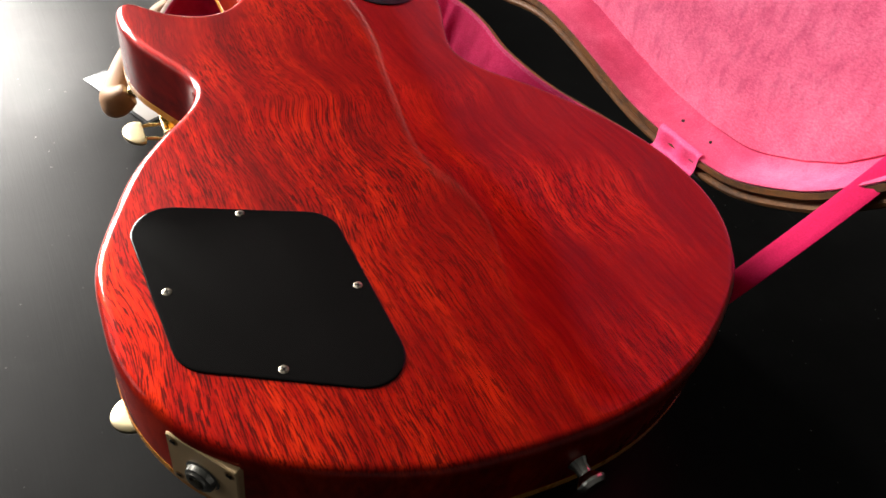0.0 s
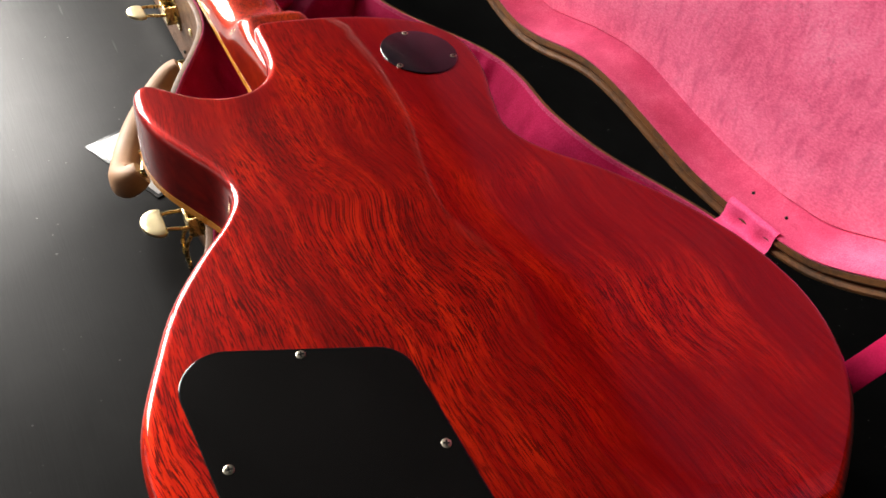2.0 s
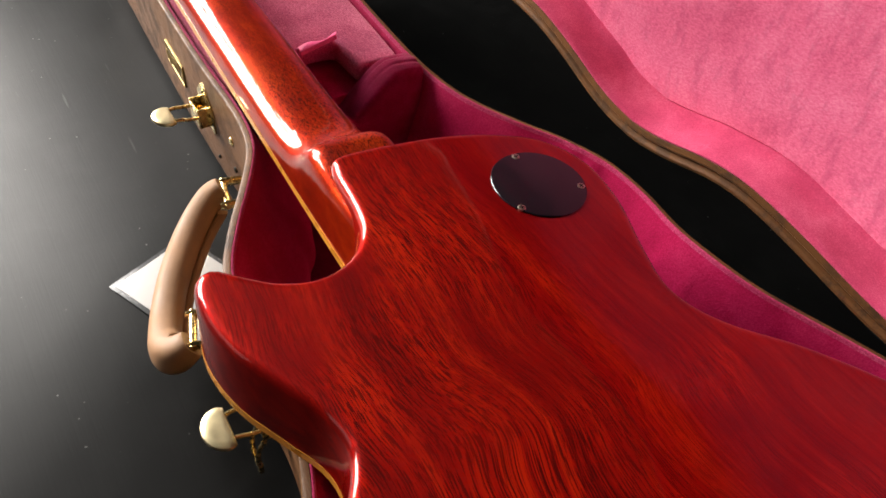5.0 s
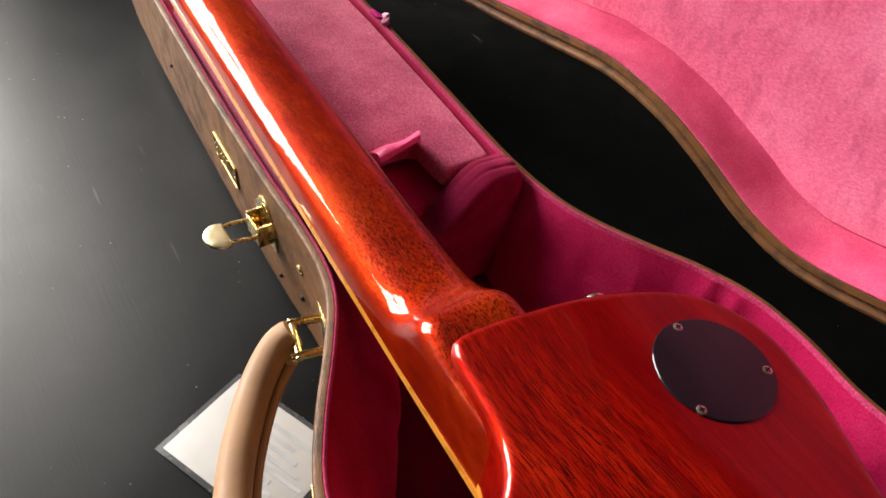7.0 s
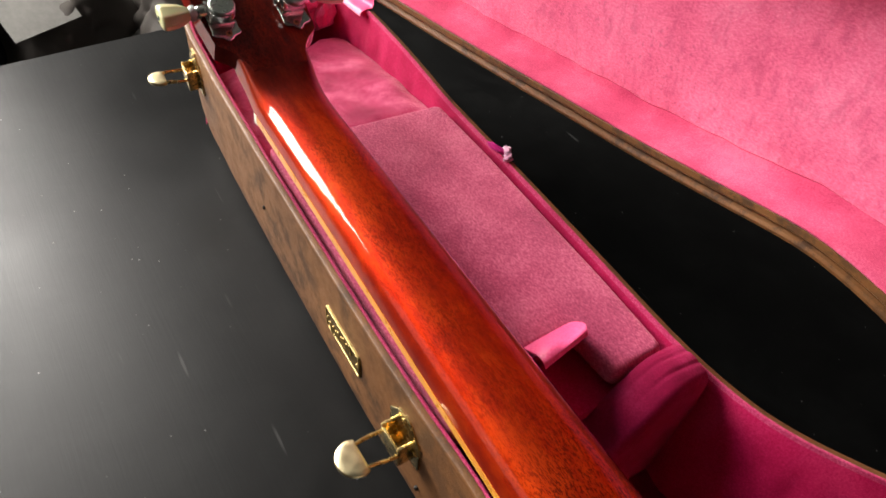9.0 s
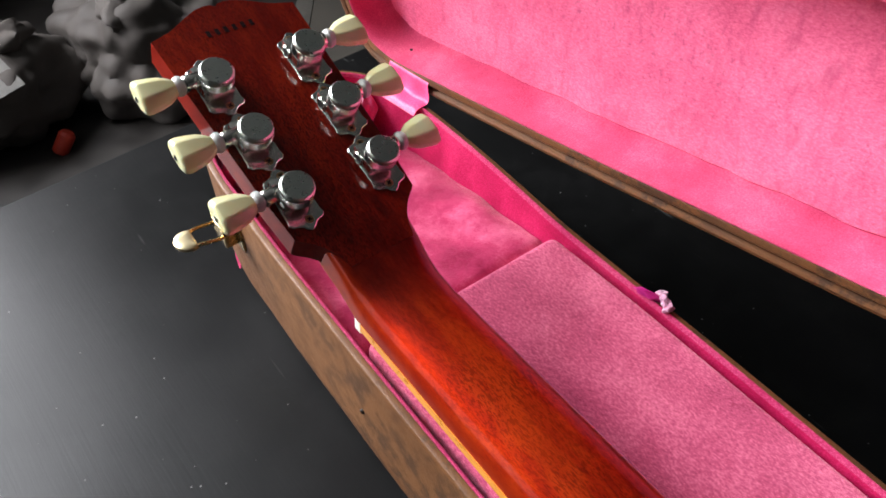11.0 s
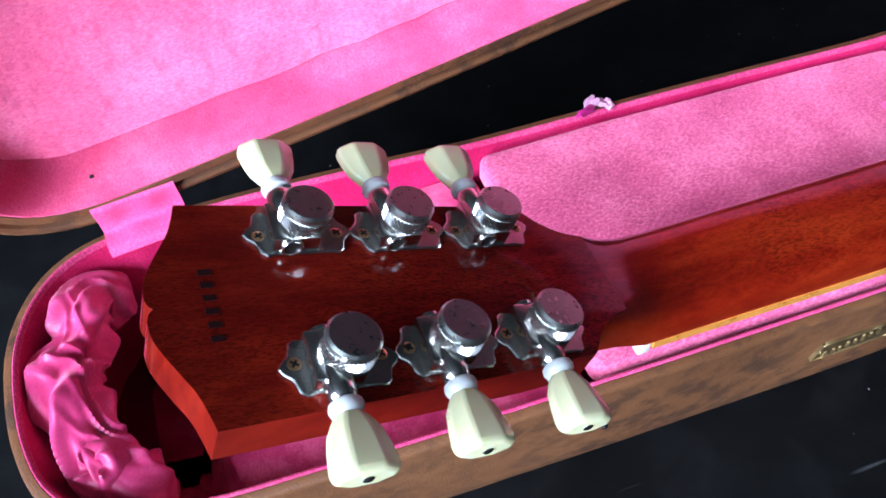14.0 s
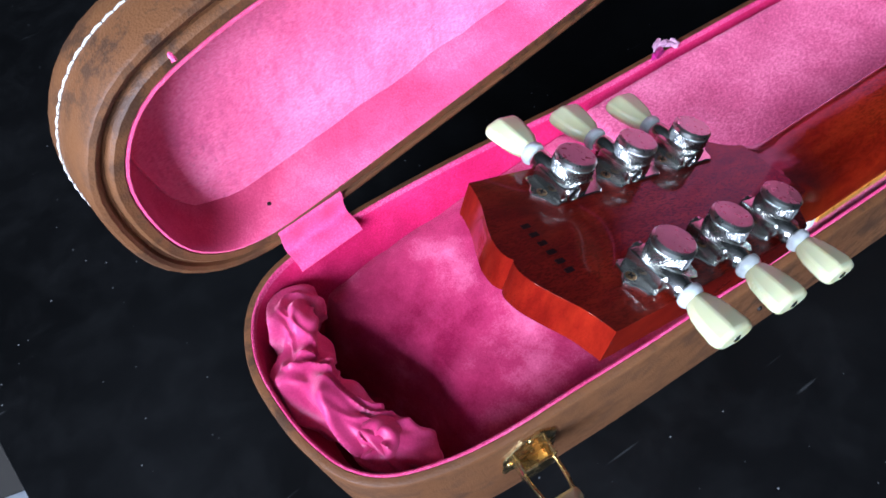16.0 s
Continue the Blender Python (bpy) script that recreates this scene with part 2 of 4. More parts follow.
HEAD_WOOD = mahogany("mahogany_headstock", (0.125, 0.0040, 0.002), (0.205, 0.0078, 0.003), (0.30, 0.015, 0.004), (0.04, 0.002, 0.001), 0.20, 1500.0, 0.55, 0.014, metal=0.5, coat=0.03, least=0.3, ior=1.33, rough=0.46, streak=0.2, head=HEAD_TONES, dusk=(0.70, 0.80))
MAPLE = mahogany("maple_top", (0.25, 0.06, 0.01), (0.5, 0.16, 0.03), (0.65, 0.25, 0.06), (0.2, 0.05, 0.01))
ROSEWOOD = simple("rosewood", (0.06, 0.028, 0.016), 0.5, vary=0.4, scale=300)
BINDING = simple("cream_binding", (0.66, 0.27, 0.035), 0.3, coat=0.6)
NUT = simple("nut_bone", (0.8, 0.76, 0.66), 0.35)
PLASTIC = simple("black_plastic", (0.004, 0.0036, 0.0036), 0.11, vary=0.15, scale=20, gloss=0.06, spec=0.2)
SWITCH_PLASTIC = simple("dark_plastic", (0.010, 0.006, 0.009), 0.17, vary=0.1, scale=20, gloss=0.04, spec=0.35)
NICKEL = simple("nickel", (0.60, 0.59, 0.54), 0.22, 1.0, vary=0.04, scale=60, gloss=0.15)
CAP_METAL = simple("brushed_nickel", (0.46, 0.49, 0.44), 0.29, 1.0, vary=0.05, scale=500, gloss=0.10)
# lighter than the cap's nickel: the knurling's window light is in the colour
KNURL = simple("knurled_nickel", (0.56, 0.56, 0.53), 0.22, 1.0, vary=0.02)
SCREW_METAL = simple("screw_nickel", (0.50, 0.45, 0.36), 0.33, 1.0)
RECESS = simple("screw_recess", (0.015, 0.012, 0.010), 0.6, 0.6)
PLATE_FACE = simple("tarnished_brass", (0.13, 0.085, 0.035), 0.6, 0.9, vary=0.3, scale=260)
PLATE_BRASS = simple("worn_brass", (0.42, 0.31, 0.13), 0.55, 1.0, vary=0.25, scale=220)
# the latch brass, paler in colour where the tabs catch window light
TAB_BRASS = simple("lit_brass", (0.72, 0.61, 0.37), 0.40, 1.0, vary=0.08, scale=160)
BRASS = simple("brass", (0.72, 0.54, 0.24), 0.26, 1.0, vary=0.12, scale=160)
COPPER = simple("brass_screw", (0.55, 0.34, 0.16), 0.3, 1.0)
PEARL = simple("pearloid_button", (0.60, 0.585, 0.335), 0.26, vary=0.04, scale=40, gloss=0.1)
PEARL.node_tree.nodes["Principled BSDF"].inputs["Subsurface Weight"].default_value = 0.8
PEARL.node_tree.nodes["Principled BSDF"].inputs["Subsurface Radius"].default_value = (0.010, 0.008, 0.006)
COLLAR = simple("button_collar", (0.44, 0.45, 0.42), 0.3)
JACK_PLATE = simple("jack_plate_cream", (0.70, 0.50, 0.27), 0.35, vary=0.06)
INK = simple("stamp_ink", (0.016, 0.005, 0.005), 0.6, spec=0.05)
CASE = tolex("brown_leatherette")
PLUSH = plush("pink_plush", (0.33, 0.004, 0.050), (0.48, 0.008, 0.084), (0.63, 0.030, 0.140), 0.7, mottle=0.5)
# same plush for the bottom, with the well's deep shade in its colour
FLOOR_PLUSH = plush("shaded_plush", (0.11, 0.002, 0.018), (0.16, 0.003, 0.028), (0.24, 0.007, 0.046), 0.7, mottle=0.6)
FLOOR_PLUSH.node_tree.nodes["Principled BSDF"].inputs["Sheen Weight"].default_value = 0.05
LIP_PLUSH = plush("pink_lip_plush", (0.36, 0.018, 0.082), (0.53, 0.046, 0.150), (0.72, 0.13, 0.27), 0.7)
PLUSH.node_tree.nodes["Principled BSDF"].inputs["Sheen Weight"].default_value = 0.12
REST_VELVET = plush("crimson_velvet", (0.18, 0.003, 0.030), (0.28, 0.006, 0.054), (0.44, 0.024, 0.11), 0.5, mottle=0.7)
# the base lining's plush again, lightened for the light falling on the lid
LID_PLUSH = plush("lit_pink_plush", (0.70, 0.105, 0.225), (0.86, 0.180, 0.340), (0.94, 0.30, 0.47), 0.7, worn=True, mottle=0.44, lay=0.5)
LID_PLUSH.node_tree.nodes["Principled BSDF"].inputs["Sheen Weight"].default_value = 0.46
# the lid lining's plush, darkened for the shade on its side band
SIDE_PLUSH = plush("shaded_side_plush", (0.52, 0.046, 0.130), (0.68, 0.090, 0.205), (0.82, 0.18, 0.32), 0.8, mottle=0.6)
PILE = plush("pink_pile", (0.37, 0.042, 0.115), (0.61, 0.110, 0.222), (0.84, 0.245, 0.39), 1.2, mottle=0.40, lay=0.55)
PILE.node_tree.nodes["Principled BSDF"].inputs["Sheen Weight"].default_value = 0.5
RAMP_PLUSH = plush("brushed_pink_plush", (0.27, 0.007, 0.055), (0.48, 0.036, 0.125), (0.76, 0.17, 0.31), mottle=0.78)
RAMP_PLUSH.node_tree.nodes["Principled BSDF"].inputs["Sheen Weight"].default_value = 0.34
RIBBON = plush("hot_pink_ribbon", (0.34, 0.002, 0.045), (0.42, 0.003, 0.060), (0.48, 0.006, 0.075), satin=True)
RIBBON.node_tree.nodes["Principled BSDF"].inputs["Roughness"].default_value = 0.85
RIBBON.node_tree.nodes["Principled BSDF"].inputs["Specular IOR Level"].default_value = 0.15
VELVET = plush("pink_velvet", (0.40, 0.014, 0.095), (0.58, 0.050, 0.175), (0.78, 0.16, 0.32), satin=True, mottle=0.75)
VELVET.node_tree.nodes["Principled BSDF"].inputs["Roughness"].default_value = 0.42
VELVET.node_tree.nodes["Principled BSDF"].inputs["Sheen Weight"].default_value = 0.7
SATIN = plush("pink_satin", (0.72, 0.05, 0.18), (0.82, 0.09, 0.25), (0.88, 0.16, 0.33), satin=True)
LEATHER = simple("tan_leather", (0.34, 0.185, 0.095), 0.6, vary=0.16, scale=60, relief=0.0004)
THREAD = simple("white_thread", (0.62, 0.59, 0.52), 0.8)
TABLE = table_paint("black_paint")
WALL = simple("wall_paint", (0.03, 0.03, 0.03), 0.9, vary=0.08, scale=8)
CEILING = simple("dark_ceiling", (0.035, 0.036, 0.034), 0.9, vary=0.15, scale=8)
DARK_FLOOR = simple("dark_floor", (0.022, 0.019, 0.017), 0.5, vary=0.4, scale=12)
RUG = simple("grey_rug", (0.055, 0.048, 0.038), 0.95, vary=0.22, scale=5, relief=0.003)
RUG_EDGE = simple("pale_rug_border", (0.085, 0.077, 0.065), 0.95, vary=0.2, scale=40, relief=0.004)
RUG_BAND = simple("whitish_rug_band", (0.34, 0.35, 0.36), 0.95, vary=0.15, scale=60, relief=0.003)
PAPER = simple("white_card", (0.46, 0.445, 0.43), 0.4, coat=0.4, vary=0.03)
LAMINATE = simple("grey_laminate", (0.05, 0.052, 0.055), 0.25)
PRINT = simple("grey_print", (0.35, 0.35, 0.36), 0.6)
NAVY = simple("navy_cloth", (0.010, 0.012, 0.020), 0.85, vary=0.3, scale=30)
BAG = simple("crumpled_bag", (0.075, 0.064, 0.057), 0.75, vary=0.25, scale=9)
CARD = simple("pale_cardboard", (0.24, 0.23, 0.215), 0.8)
RED = simple("red_plastic", (0.5, 0.04, 0.02), 0.4)
FRAME_WHITE = simple("white_frame", (0.7, 0.7, 0.68), 0.5)
TAPE = simple("pale_tape", (0.48, 0.26, 0.36), 0.4)
MAGENTA = simple("magenta_tape", (0.5, 0.02, 0.22), 0.4)

# ---- shape helpers ----
def spline(points, per=6, closed=True):
    """A smooth curve through the points, as a list of Vectors (x, y)."""
    n, out = len(points), []
    for i in range(n if closed else n - 1):
        p = [Vector(points[(i + k) % n] if closed else points[min(max(i + k, 0), n - 1)]) for k in (-1, 0, 1, 2)]
        for j in range(per):
            u = j / per
            out.append(0.5 * (2 * p[1] + (p[2] - p[0]) * u + (2 * p[0] - 5 * p[1] + 4 * p[2] - p[3]) * u * u + (3 * p[1] - p[0] - 3 * p[2] + p[3]) * u ** 3))
    if not closed:
        out.append(Vector(points[-1]))
    return out


def resample(pts, n):
    """n points at even steps along a closed curve."""
    pts = [Vector(p) for p in pts]
    d = [0.0]
    for i in range(len(pts)):
        d.append(d[-1] + (pts[(i + 1) % len(pts)] - pts[i]).length)
    out, k = [], 0
    for i in range(n):
        s = d[-1] * i / n
        while d[k + 1] < s:
            k += 1
        a, b = pts[k], pts[(k + 1) % len(pts)]
        out.append(a.lerp(b, (s - d[k]) / max(d[k + 1] - d[k], 1e-9)))
    return out


def normals(pts):
    """Outward normals of a closed curve."""
    n = len(pts)
    area = sum(pts[i].x * pts[(i + 1) % n].y - pts[(i + 1) % n].x * pts[i].y for i in range(n))
    s = 1 if area > 0 else -1
    out = []
    for i in range(n):
        t = pts[(i + 1) % n] - pts[i - 1]
        out.append(Vector((t.y, -t.x)).normalized() * s)
    return out


def inset(pts, d):
    return [p - q * d for p, q in zip(pts, normals(pts))]


def rings(bm, loops, cap_first=False, cap_last=False, closed=True):
    """Joins loops of equal length (lists of 3D points) by quads."""
    vs = [[bm.verts.new(p) for p in loop] for loop in loops]
    n = len(vs[0])
    for a, b in zip(vs, vs[1:]):
        for i in range(n if closed else n - 1):
            j = (i + 1) % n
            bm.faces.new((a[i], a[j], b[j], b[i]))
    if cap_first:
        bm.faces.new(vs[0][::-1])
    if cap_last:
        bm.faces.new(vs[-1])
    return vs


def loops_of(outline, profile):
    """Loops of an outline, one for each (inset, z) of the profile."""
    return [[(p.x, p.y, z) for p in inset(outline, d)] if d else [(p.x, p.y, z) for p in outline] for d, z in profile]


def obj(name, bm, mat, smooth=35):
    bmesh.ops.recalc_face_normals(bm, faces=bm.faces)
    for f in bm.faces:
        f.smooth = bool(smooth) and len(f.verts) < 9
    me = bpy.data.meshes.new(name)
    bm.to_mesh(me)
    bm.free()
    me.materials.append(mat)
    if smooth:
        me.set_sharp_from_angle(angle=radians(smooth))
    return new(name, me)


def part(name, bm, mat, parent, label="", smooth=35):
    ob = obj(name, bm, mat, smooth)
    ob.parent = parent
    return tagged(ob, label)


def thing(name, label, category, at=None, group="", kind=""):
    ob = new(name)
    ob.empty_display_size = 0.02
    if at is not None:
        ob.matrix_basis = at
    return tagged(ob, label, category, group, kind)


def box(bm, lo, hi, bevel=0.0, m=None):
    r = bmesh.ops.create_cube(bm, size=1)
    lo, hi = Vector(lo), Vector(hi)
    vs = r["verts"]
    for v in vs:
        v.co = Vector([(a + b) / 2 + (b - a) * c for a, b, c in zip(lo, hi, v.co)])
    if bevel:
        es = list({e for v in vs for e in v.link_edges})
        g = bmesh.ops.bevel(bm, geom=es, offset=bevel, segments=2, affect="EDGES", profile=0.6)
        vs = list({v for f in g["faces"] for v in f.verts} | {v for v in vs if v.is_valid})
    if m is not None:
        bmesh.ops.transform(bm, matrix=m, verts=vs)
    return vs


def lathe(bm, profile, m=None, n=24):
    """Turns a profile of (radius, height) about the z axis."""
    m = m or Matrix.Identity(4)
    loops = [[m @ Vector((r * math.cos(2 * math.pi * i / n), r * math.sin(2 * math.pi * i / n), z)) for i in range(n)] for r, z in profile]
    rings(bm, loops, True, True)


def sweep(bm, path, shape, up=(0, 0, 1), cap=True):
    """Carries a section along a path. shape(k, n): its (across, up) points at step k."""
    path, n = [Vector(p) for p in path], len(path)
    loops = []
    for k, p in enumerate(path):
        t = (path[min(k + 1, n - 1)] - path[max(k - 1, 0)]).normalized()
        side = t.cross(Vector(up)).normalized()
        top = side.cross(t).normalized()
        loops.append([p + side * a + top * b for a, b in shape(k, n)])
    rings(bm, loops, cap, cap)


def oval(a, b, n=16):
    return [(a * math.cos(2 * math.pi * i / n), b * math.sin(2 * math.pi * i / n)) for i in range(n)]


def smooth_path(points, per=8):
    """A smooth open curve through 3D points."""
    out, n = [], len(points)
    for i in range(n - 1):
        p = [Vector(points[min(max(i + k, 0), n - 1)]) for k in (-1, 0, 1, 2)]
        for j in range(per):
            u = j / per
            out.append(0.5 * (2 * p[1] + (p[2] - p[0]) * u + (2 * p[0] - 5 * p[1] + 4 * p[2] - p[3]) * u * u + (3 * p[1] - p[0] - 3 * p[2] + p[3]) * u ** 3))
    return out + [Vector(points[-1])]


def round_poly(points, radius, seg=8):
    """A polygon with rounded corners."""
    out, n = [], len(points)
    for i in range(n):
        a, b, c = Vector(points[i - 1]), Vector(points[i]), Vector(points[(i + 1) % n])
        u, v = (a - b).normalized(), (c - b).normalized()
        half = u.angle(v) / 2
        d = radius / math.tan(half)
        o = b + (u + v).normalized() * radius / math.sin(half)
        p0, p1 = b + u * d - o, b + v * d - o
        ang = p0.angle_signed(p1)
        for k in range(seg + 1):
            q = p0.copy()
            q.rotate(Matrix.Rotation(-ang * k / seg, 2))
            out.append(o + q)
    return out


def frame_on(p, out, up=(0, 0, 1)):
    """A pose at p with x pointing out and z as near to up as can be."""
    x = Vector(out).normalized()
    y = Vector(up).cross(x).normalized()
    z = x.cross(y)
    return Matrix.Translation(p) @ Matrix((x, y, z)).transposed().to_4x4()


def upright(p, axis):
    """A pose at p with z along axis."""
    return Matrix.Translation(p) @ Vector(axis).to_track_quat("Z", "Y").to_matrix().to_4x4()


def screw(parent, m, r, label="", metal=None, name="screw"):
    bm = bmesh.new()
    lathe(bm, [(r, -0.0012), (r, 0.0001), (r * 0.94, r * 0.08), (r * 0.6, r * 0.14), (r * 0.25, r * 0.16)], m, 16)
    head = part(name, bm, metal or SCREW_METAL, parent, label)
    bm = bmesh.new()
    for k in (0, 1):
        box(bm, (-r * 0.66, -r * 0.18, r * 0.02), (r * 0.66, r * 0.18, r * 0.22), 0, m @ pose(0, 0, 0, 0, 0, 35 + 90 * k))
    part("cross_slot", bm, RECESS, head)
    return head

# ---- the room ----
def room_part(name, lo, hi, mat, label, category):
    bm = bmesh.new()
    box(bm, lo, hi)
    return tagged(obj(name, bm, mat, 0), label, category, kind="structure")


room_part("floor", (-3.0, -2.6, -0.85), (2.8, 3.7, -0.74), DARK_FLOOR, "dark wooden floor of the room", "floor")
room_part("ceiling", (-3.0, -2.6, 2.30), (2.8, 3.0, 2.25), CEILING, "plain dim ceiling above the table", "ceiling")
room_part("wall_east", (2.7, -2.5, -0.74), (2.8, 3.6, 2.30), WALL, "plain grey room wall", "wall")
room_part("wall_south", (-2.15, -2.6, -0.74), (2.8, -2.5, 2.30), WALL, "plain grey room wall", "wall")
room_part("wall_north", (-0.15, 3.6, -0.74), (2.8, 3.7, 2.30), WALL, "plain grey room wall", "wall")
room_part("wall_jog", (-0.21, 3.12, -0.74), (-0.15, 3.68, 2.30), WALL, "plain grey wall beside the bags", "wall")


def window_wall(name, title, c, n, left, right, half, z0, z1, label):
    """A wall with an opening for a two-pane window. x runs along it, y out of the room."""
    m = Matrix.Translation((c.x, c.y, 0)) @ Matrix(((-n.y, -n.x, 0), (n.x, -n.y, 0), (0, 0, 1))).to_4x4()
    bm = bmesh.new()
    for lo, hi in (((left, 0, -0.74), (-half, 0.1, 2.30)), ((half, 0, -0.74), (right, 0.1, 2.30)), ((-half, 0, -0.74), (half, 0.1, z0)), ((-half, 0, z1), (half, 0.1, 2.30))):
        box(bm, lo, hi, 0, m)
    tagged(obj(name, bm, WALL, 0), "grey wall with a framed opening", "wall", kind="structure")
    window = tagged(new(title), label, "window", kind="structure")
    bm = bmesh.new()
    for lo, hi in (((-half, 0.0, z0), (half, 0.04, z0 + 0.03)), ((-half, 0.0, z1 - 0.03), (half, 0.04, z1)), ((-half, 0.0, z0 + 0.03), (-half + 0.03, 0.04, z1 - 0.03)), ((half - 0.03, 0.0, z0 + 0.03), (half, 0.04, z1 - 0.03))):
        box(bm, lo, hi, 0.004, m)
    part("window_frame", bm, FRAME_WHITE, window)
    bm = bmesh.new()
    box(bm, (-0.045, 0.005, z0 + 0.03), (0.045, 0.035, z1 - 0.03), 0.003, m)
    part("window_bar", bm, FRAME_WHITE, window)
    for a, b in ((-half + 0.03, -0.045), (0.045, half - 0.03)):
        bm = bmesh.new()
        box(bm, (a, 0.008, z0 + (z1 - z0) * 0.68 - 0.03), (b, 0.034, z0 + (z1 - z0) * 0.68 + 0.03), 0.003, m)
        part("transom", bm, FRAME_WHITE, window)


window_wall("wall_northwest", "window_1", WIN_C, WIN_N, -1.25, 0.96, 0.825, 0.45, 2.04, "two-pane window with white frame")
# unseen opening, added only to hold the west fill light
window_wall("wall_west", "fill_opening", WEST_C, WEST_N, -3.8, 0.92, 0.7, 0.25, 1.45, "added opening round the west fill light, with a white frame")

# the rug, far below the table
rug = thing("rug", "plain grey woven rug with whitish crossing bands on the dark floor", "rug", pose(0.545, 2.075, -0.738, 0, 0, 53.4))
bm = bmesh.new()
box(bm, (-1.3, -1.25, -0.001), (1.5, -0.056, 0.012), 0.003)
part("field", bm, RUG, rug)
bm = bmesh.new()
box(bm, (-1.3, -0.055, -0.001), (1.5, 0.0, 0.014), 0.003)
part("border", bm, RUG_EDGE, rug, "pale rug border")
for k in range(8):
    bm = bmesh.new()
    turn, step = (-38, 22)[k % 2], (k // 2 - 1.5) * 0.14
    x, y = -0.36 - step * math.sin(radians(turn)), -0.48 + step * math.cos(radians(turn))
    box(bm, (-0.22, -0.016, 0.010), (0.22, 0.016, 0.0145 + 0.001 * (k % 2)), 0.001, pose(x, y, 0, 0, 0, turn))
    part("woven_band", bm, RUG_BAND, rug, "whitish woven band")


def crumpled(bm, m, size, seed, fold=0.35, sub=4):
    r = bmesh.ops.create_icosphere(bm, subdivisions=sub, radius=1.0)
    for v in r["verts"]:
        n = v.co.normalized()
        k = 1 + fold * (noise.noise(n * 1.7 + Vector((seed, 0, 0))) + 0.55 * abs(noise.noise(n * 2.9 + Vector((0, seed, 0)))) + 0.12 * noise.noise(n * 7 + Vector((0, 0, seed))))
        co = Vector([c * s for c, s in zip(n * k, size)])
        co.z = max(co.z, -size[2] * 0.75)
        v.co = m @ co


bag = thing("paper_bag", "crumpled grey-brown bag lying on the dark floor", "bag", pose(0.42, 2.46, -0.74))
bm = bmesh.new()
crumpled(bm, pose(0, 0, 0.135), (0.20, 0.17, 0.18), 3.1, 0.35, 5)
part("sack", bm, BAG, bag, smooth=50)
bm = bmesh.new()
crumpled(bm, pose(-0.03, -0.05, 0.27, 20, 15, 40), (0.10, 0.06, 0.05), 5.2, 0.45, 4)
part("folded_top", bm, BAG, bag, smooth=50)
bag2 = thing("paper_bag", "second crumpled bag with an open mouth on the floor", "bag", pose(0.03, 2.52, -0.74))
bm = bmesh.new()
crumpled(bm, pose(0, 0, 0.12), (0.19, 0.16, 0.16), 8.4, 0.35, 5)
part("sack", bm, BAG, bag2, smooth=50)
bm = bmesh.new()
crumpled(bm, pose(0.03, -0.06, 0.24, 35, -10, 10), (0.09, 0.05, 0.05), 1.7, 0.45, 4)
part("mouth", bm, BAG, bag2, smooth=50)
sack = thing("cloth_bag", "slumped dark navy cloth bag on the floor", "bag", pose(-0.22, 2.44, -0.74))
bm = bmesh.new()
crumpled(bm, pose(0, 0, 0.15), (0.13, 0.13, 0.20), 4.4, 0.22, 4)
part("body", bm, NAVY, sack, smooth=50)
bm = bmesh.new()
sweep(bm, smooth_path([(-0.05, 0, 0.30), (-0.04, -0.02, 0.37), (0.01, -0.03, 0.39), (0.05, -0.02, 0.36), (0.06, 0, 0.29)], 5), lambda k, n: oval(0.011, 0.004, 10), (0, 1, 0))
part("carry_strap", bm, NAVY, sack)
flap = thing("cardboard_sheet", "pale bent cardboard sheet leaning on a bag", "cardboard", pose(-0.06, 2.30, -0.57, 34, -8, 14))
bm = bmesh.new()
box(bm, (-0.01, 0, 0), (0.16, 0.20, 0.004), 0.001)
part("sheet", bm, CARD, flap)
bottle = thing("plastic_cap", "small red plastic piece beside the bags", "plastic piece", pose(0.11, 2.33, -0.74, 0, 35, 0))
bm = bmesh.new()
lathe(bm, [(0.018, 0), (0.02, 0.004), (0.02, 0.05), (0.014, 0.058)], None, 20)
part("cap", bm, RED, bottle)

# ---- the table ----
table = thing("table", "matt black painted table with dust and scratches", "table", pose(0, 0, 0, 0, 0, 0))
bm = bmesh.new()
top = [Vector(p) for p in ((-1.05, 1.072), (0.95, 1.312), (1.09, 0.02), (1.09, -0.62), (-1.05, -0.80))]
rings(bm, loops_of(resample(round_poly(top, 0.006, 4), 160), [(0.002, -0.034), (0.0, -0.032), (0.0, -0.0025), (0.0008, -0.0006), (0.003, 0.0)]), True, True)
part("table_top", bm, TABLE, table)
for x, y in ((-0.95, -0.66), (0.99, -0.5), (-0.95, 0.96), (0.86, 1.2)):
    bm = bmesh.new()
    box(bm, (x - 0.03, y - 0.03, -0.74), (x + 0.03, y + 0.03, -0.032), 0.003)
    part("leg", bm, TABLE, table)

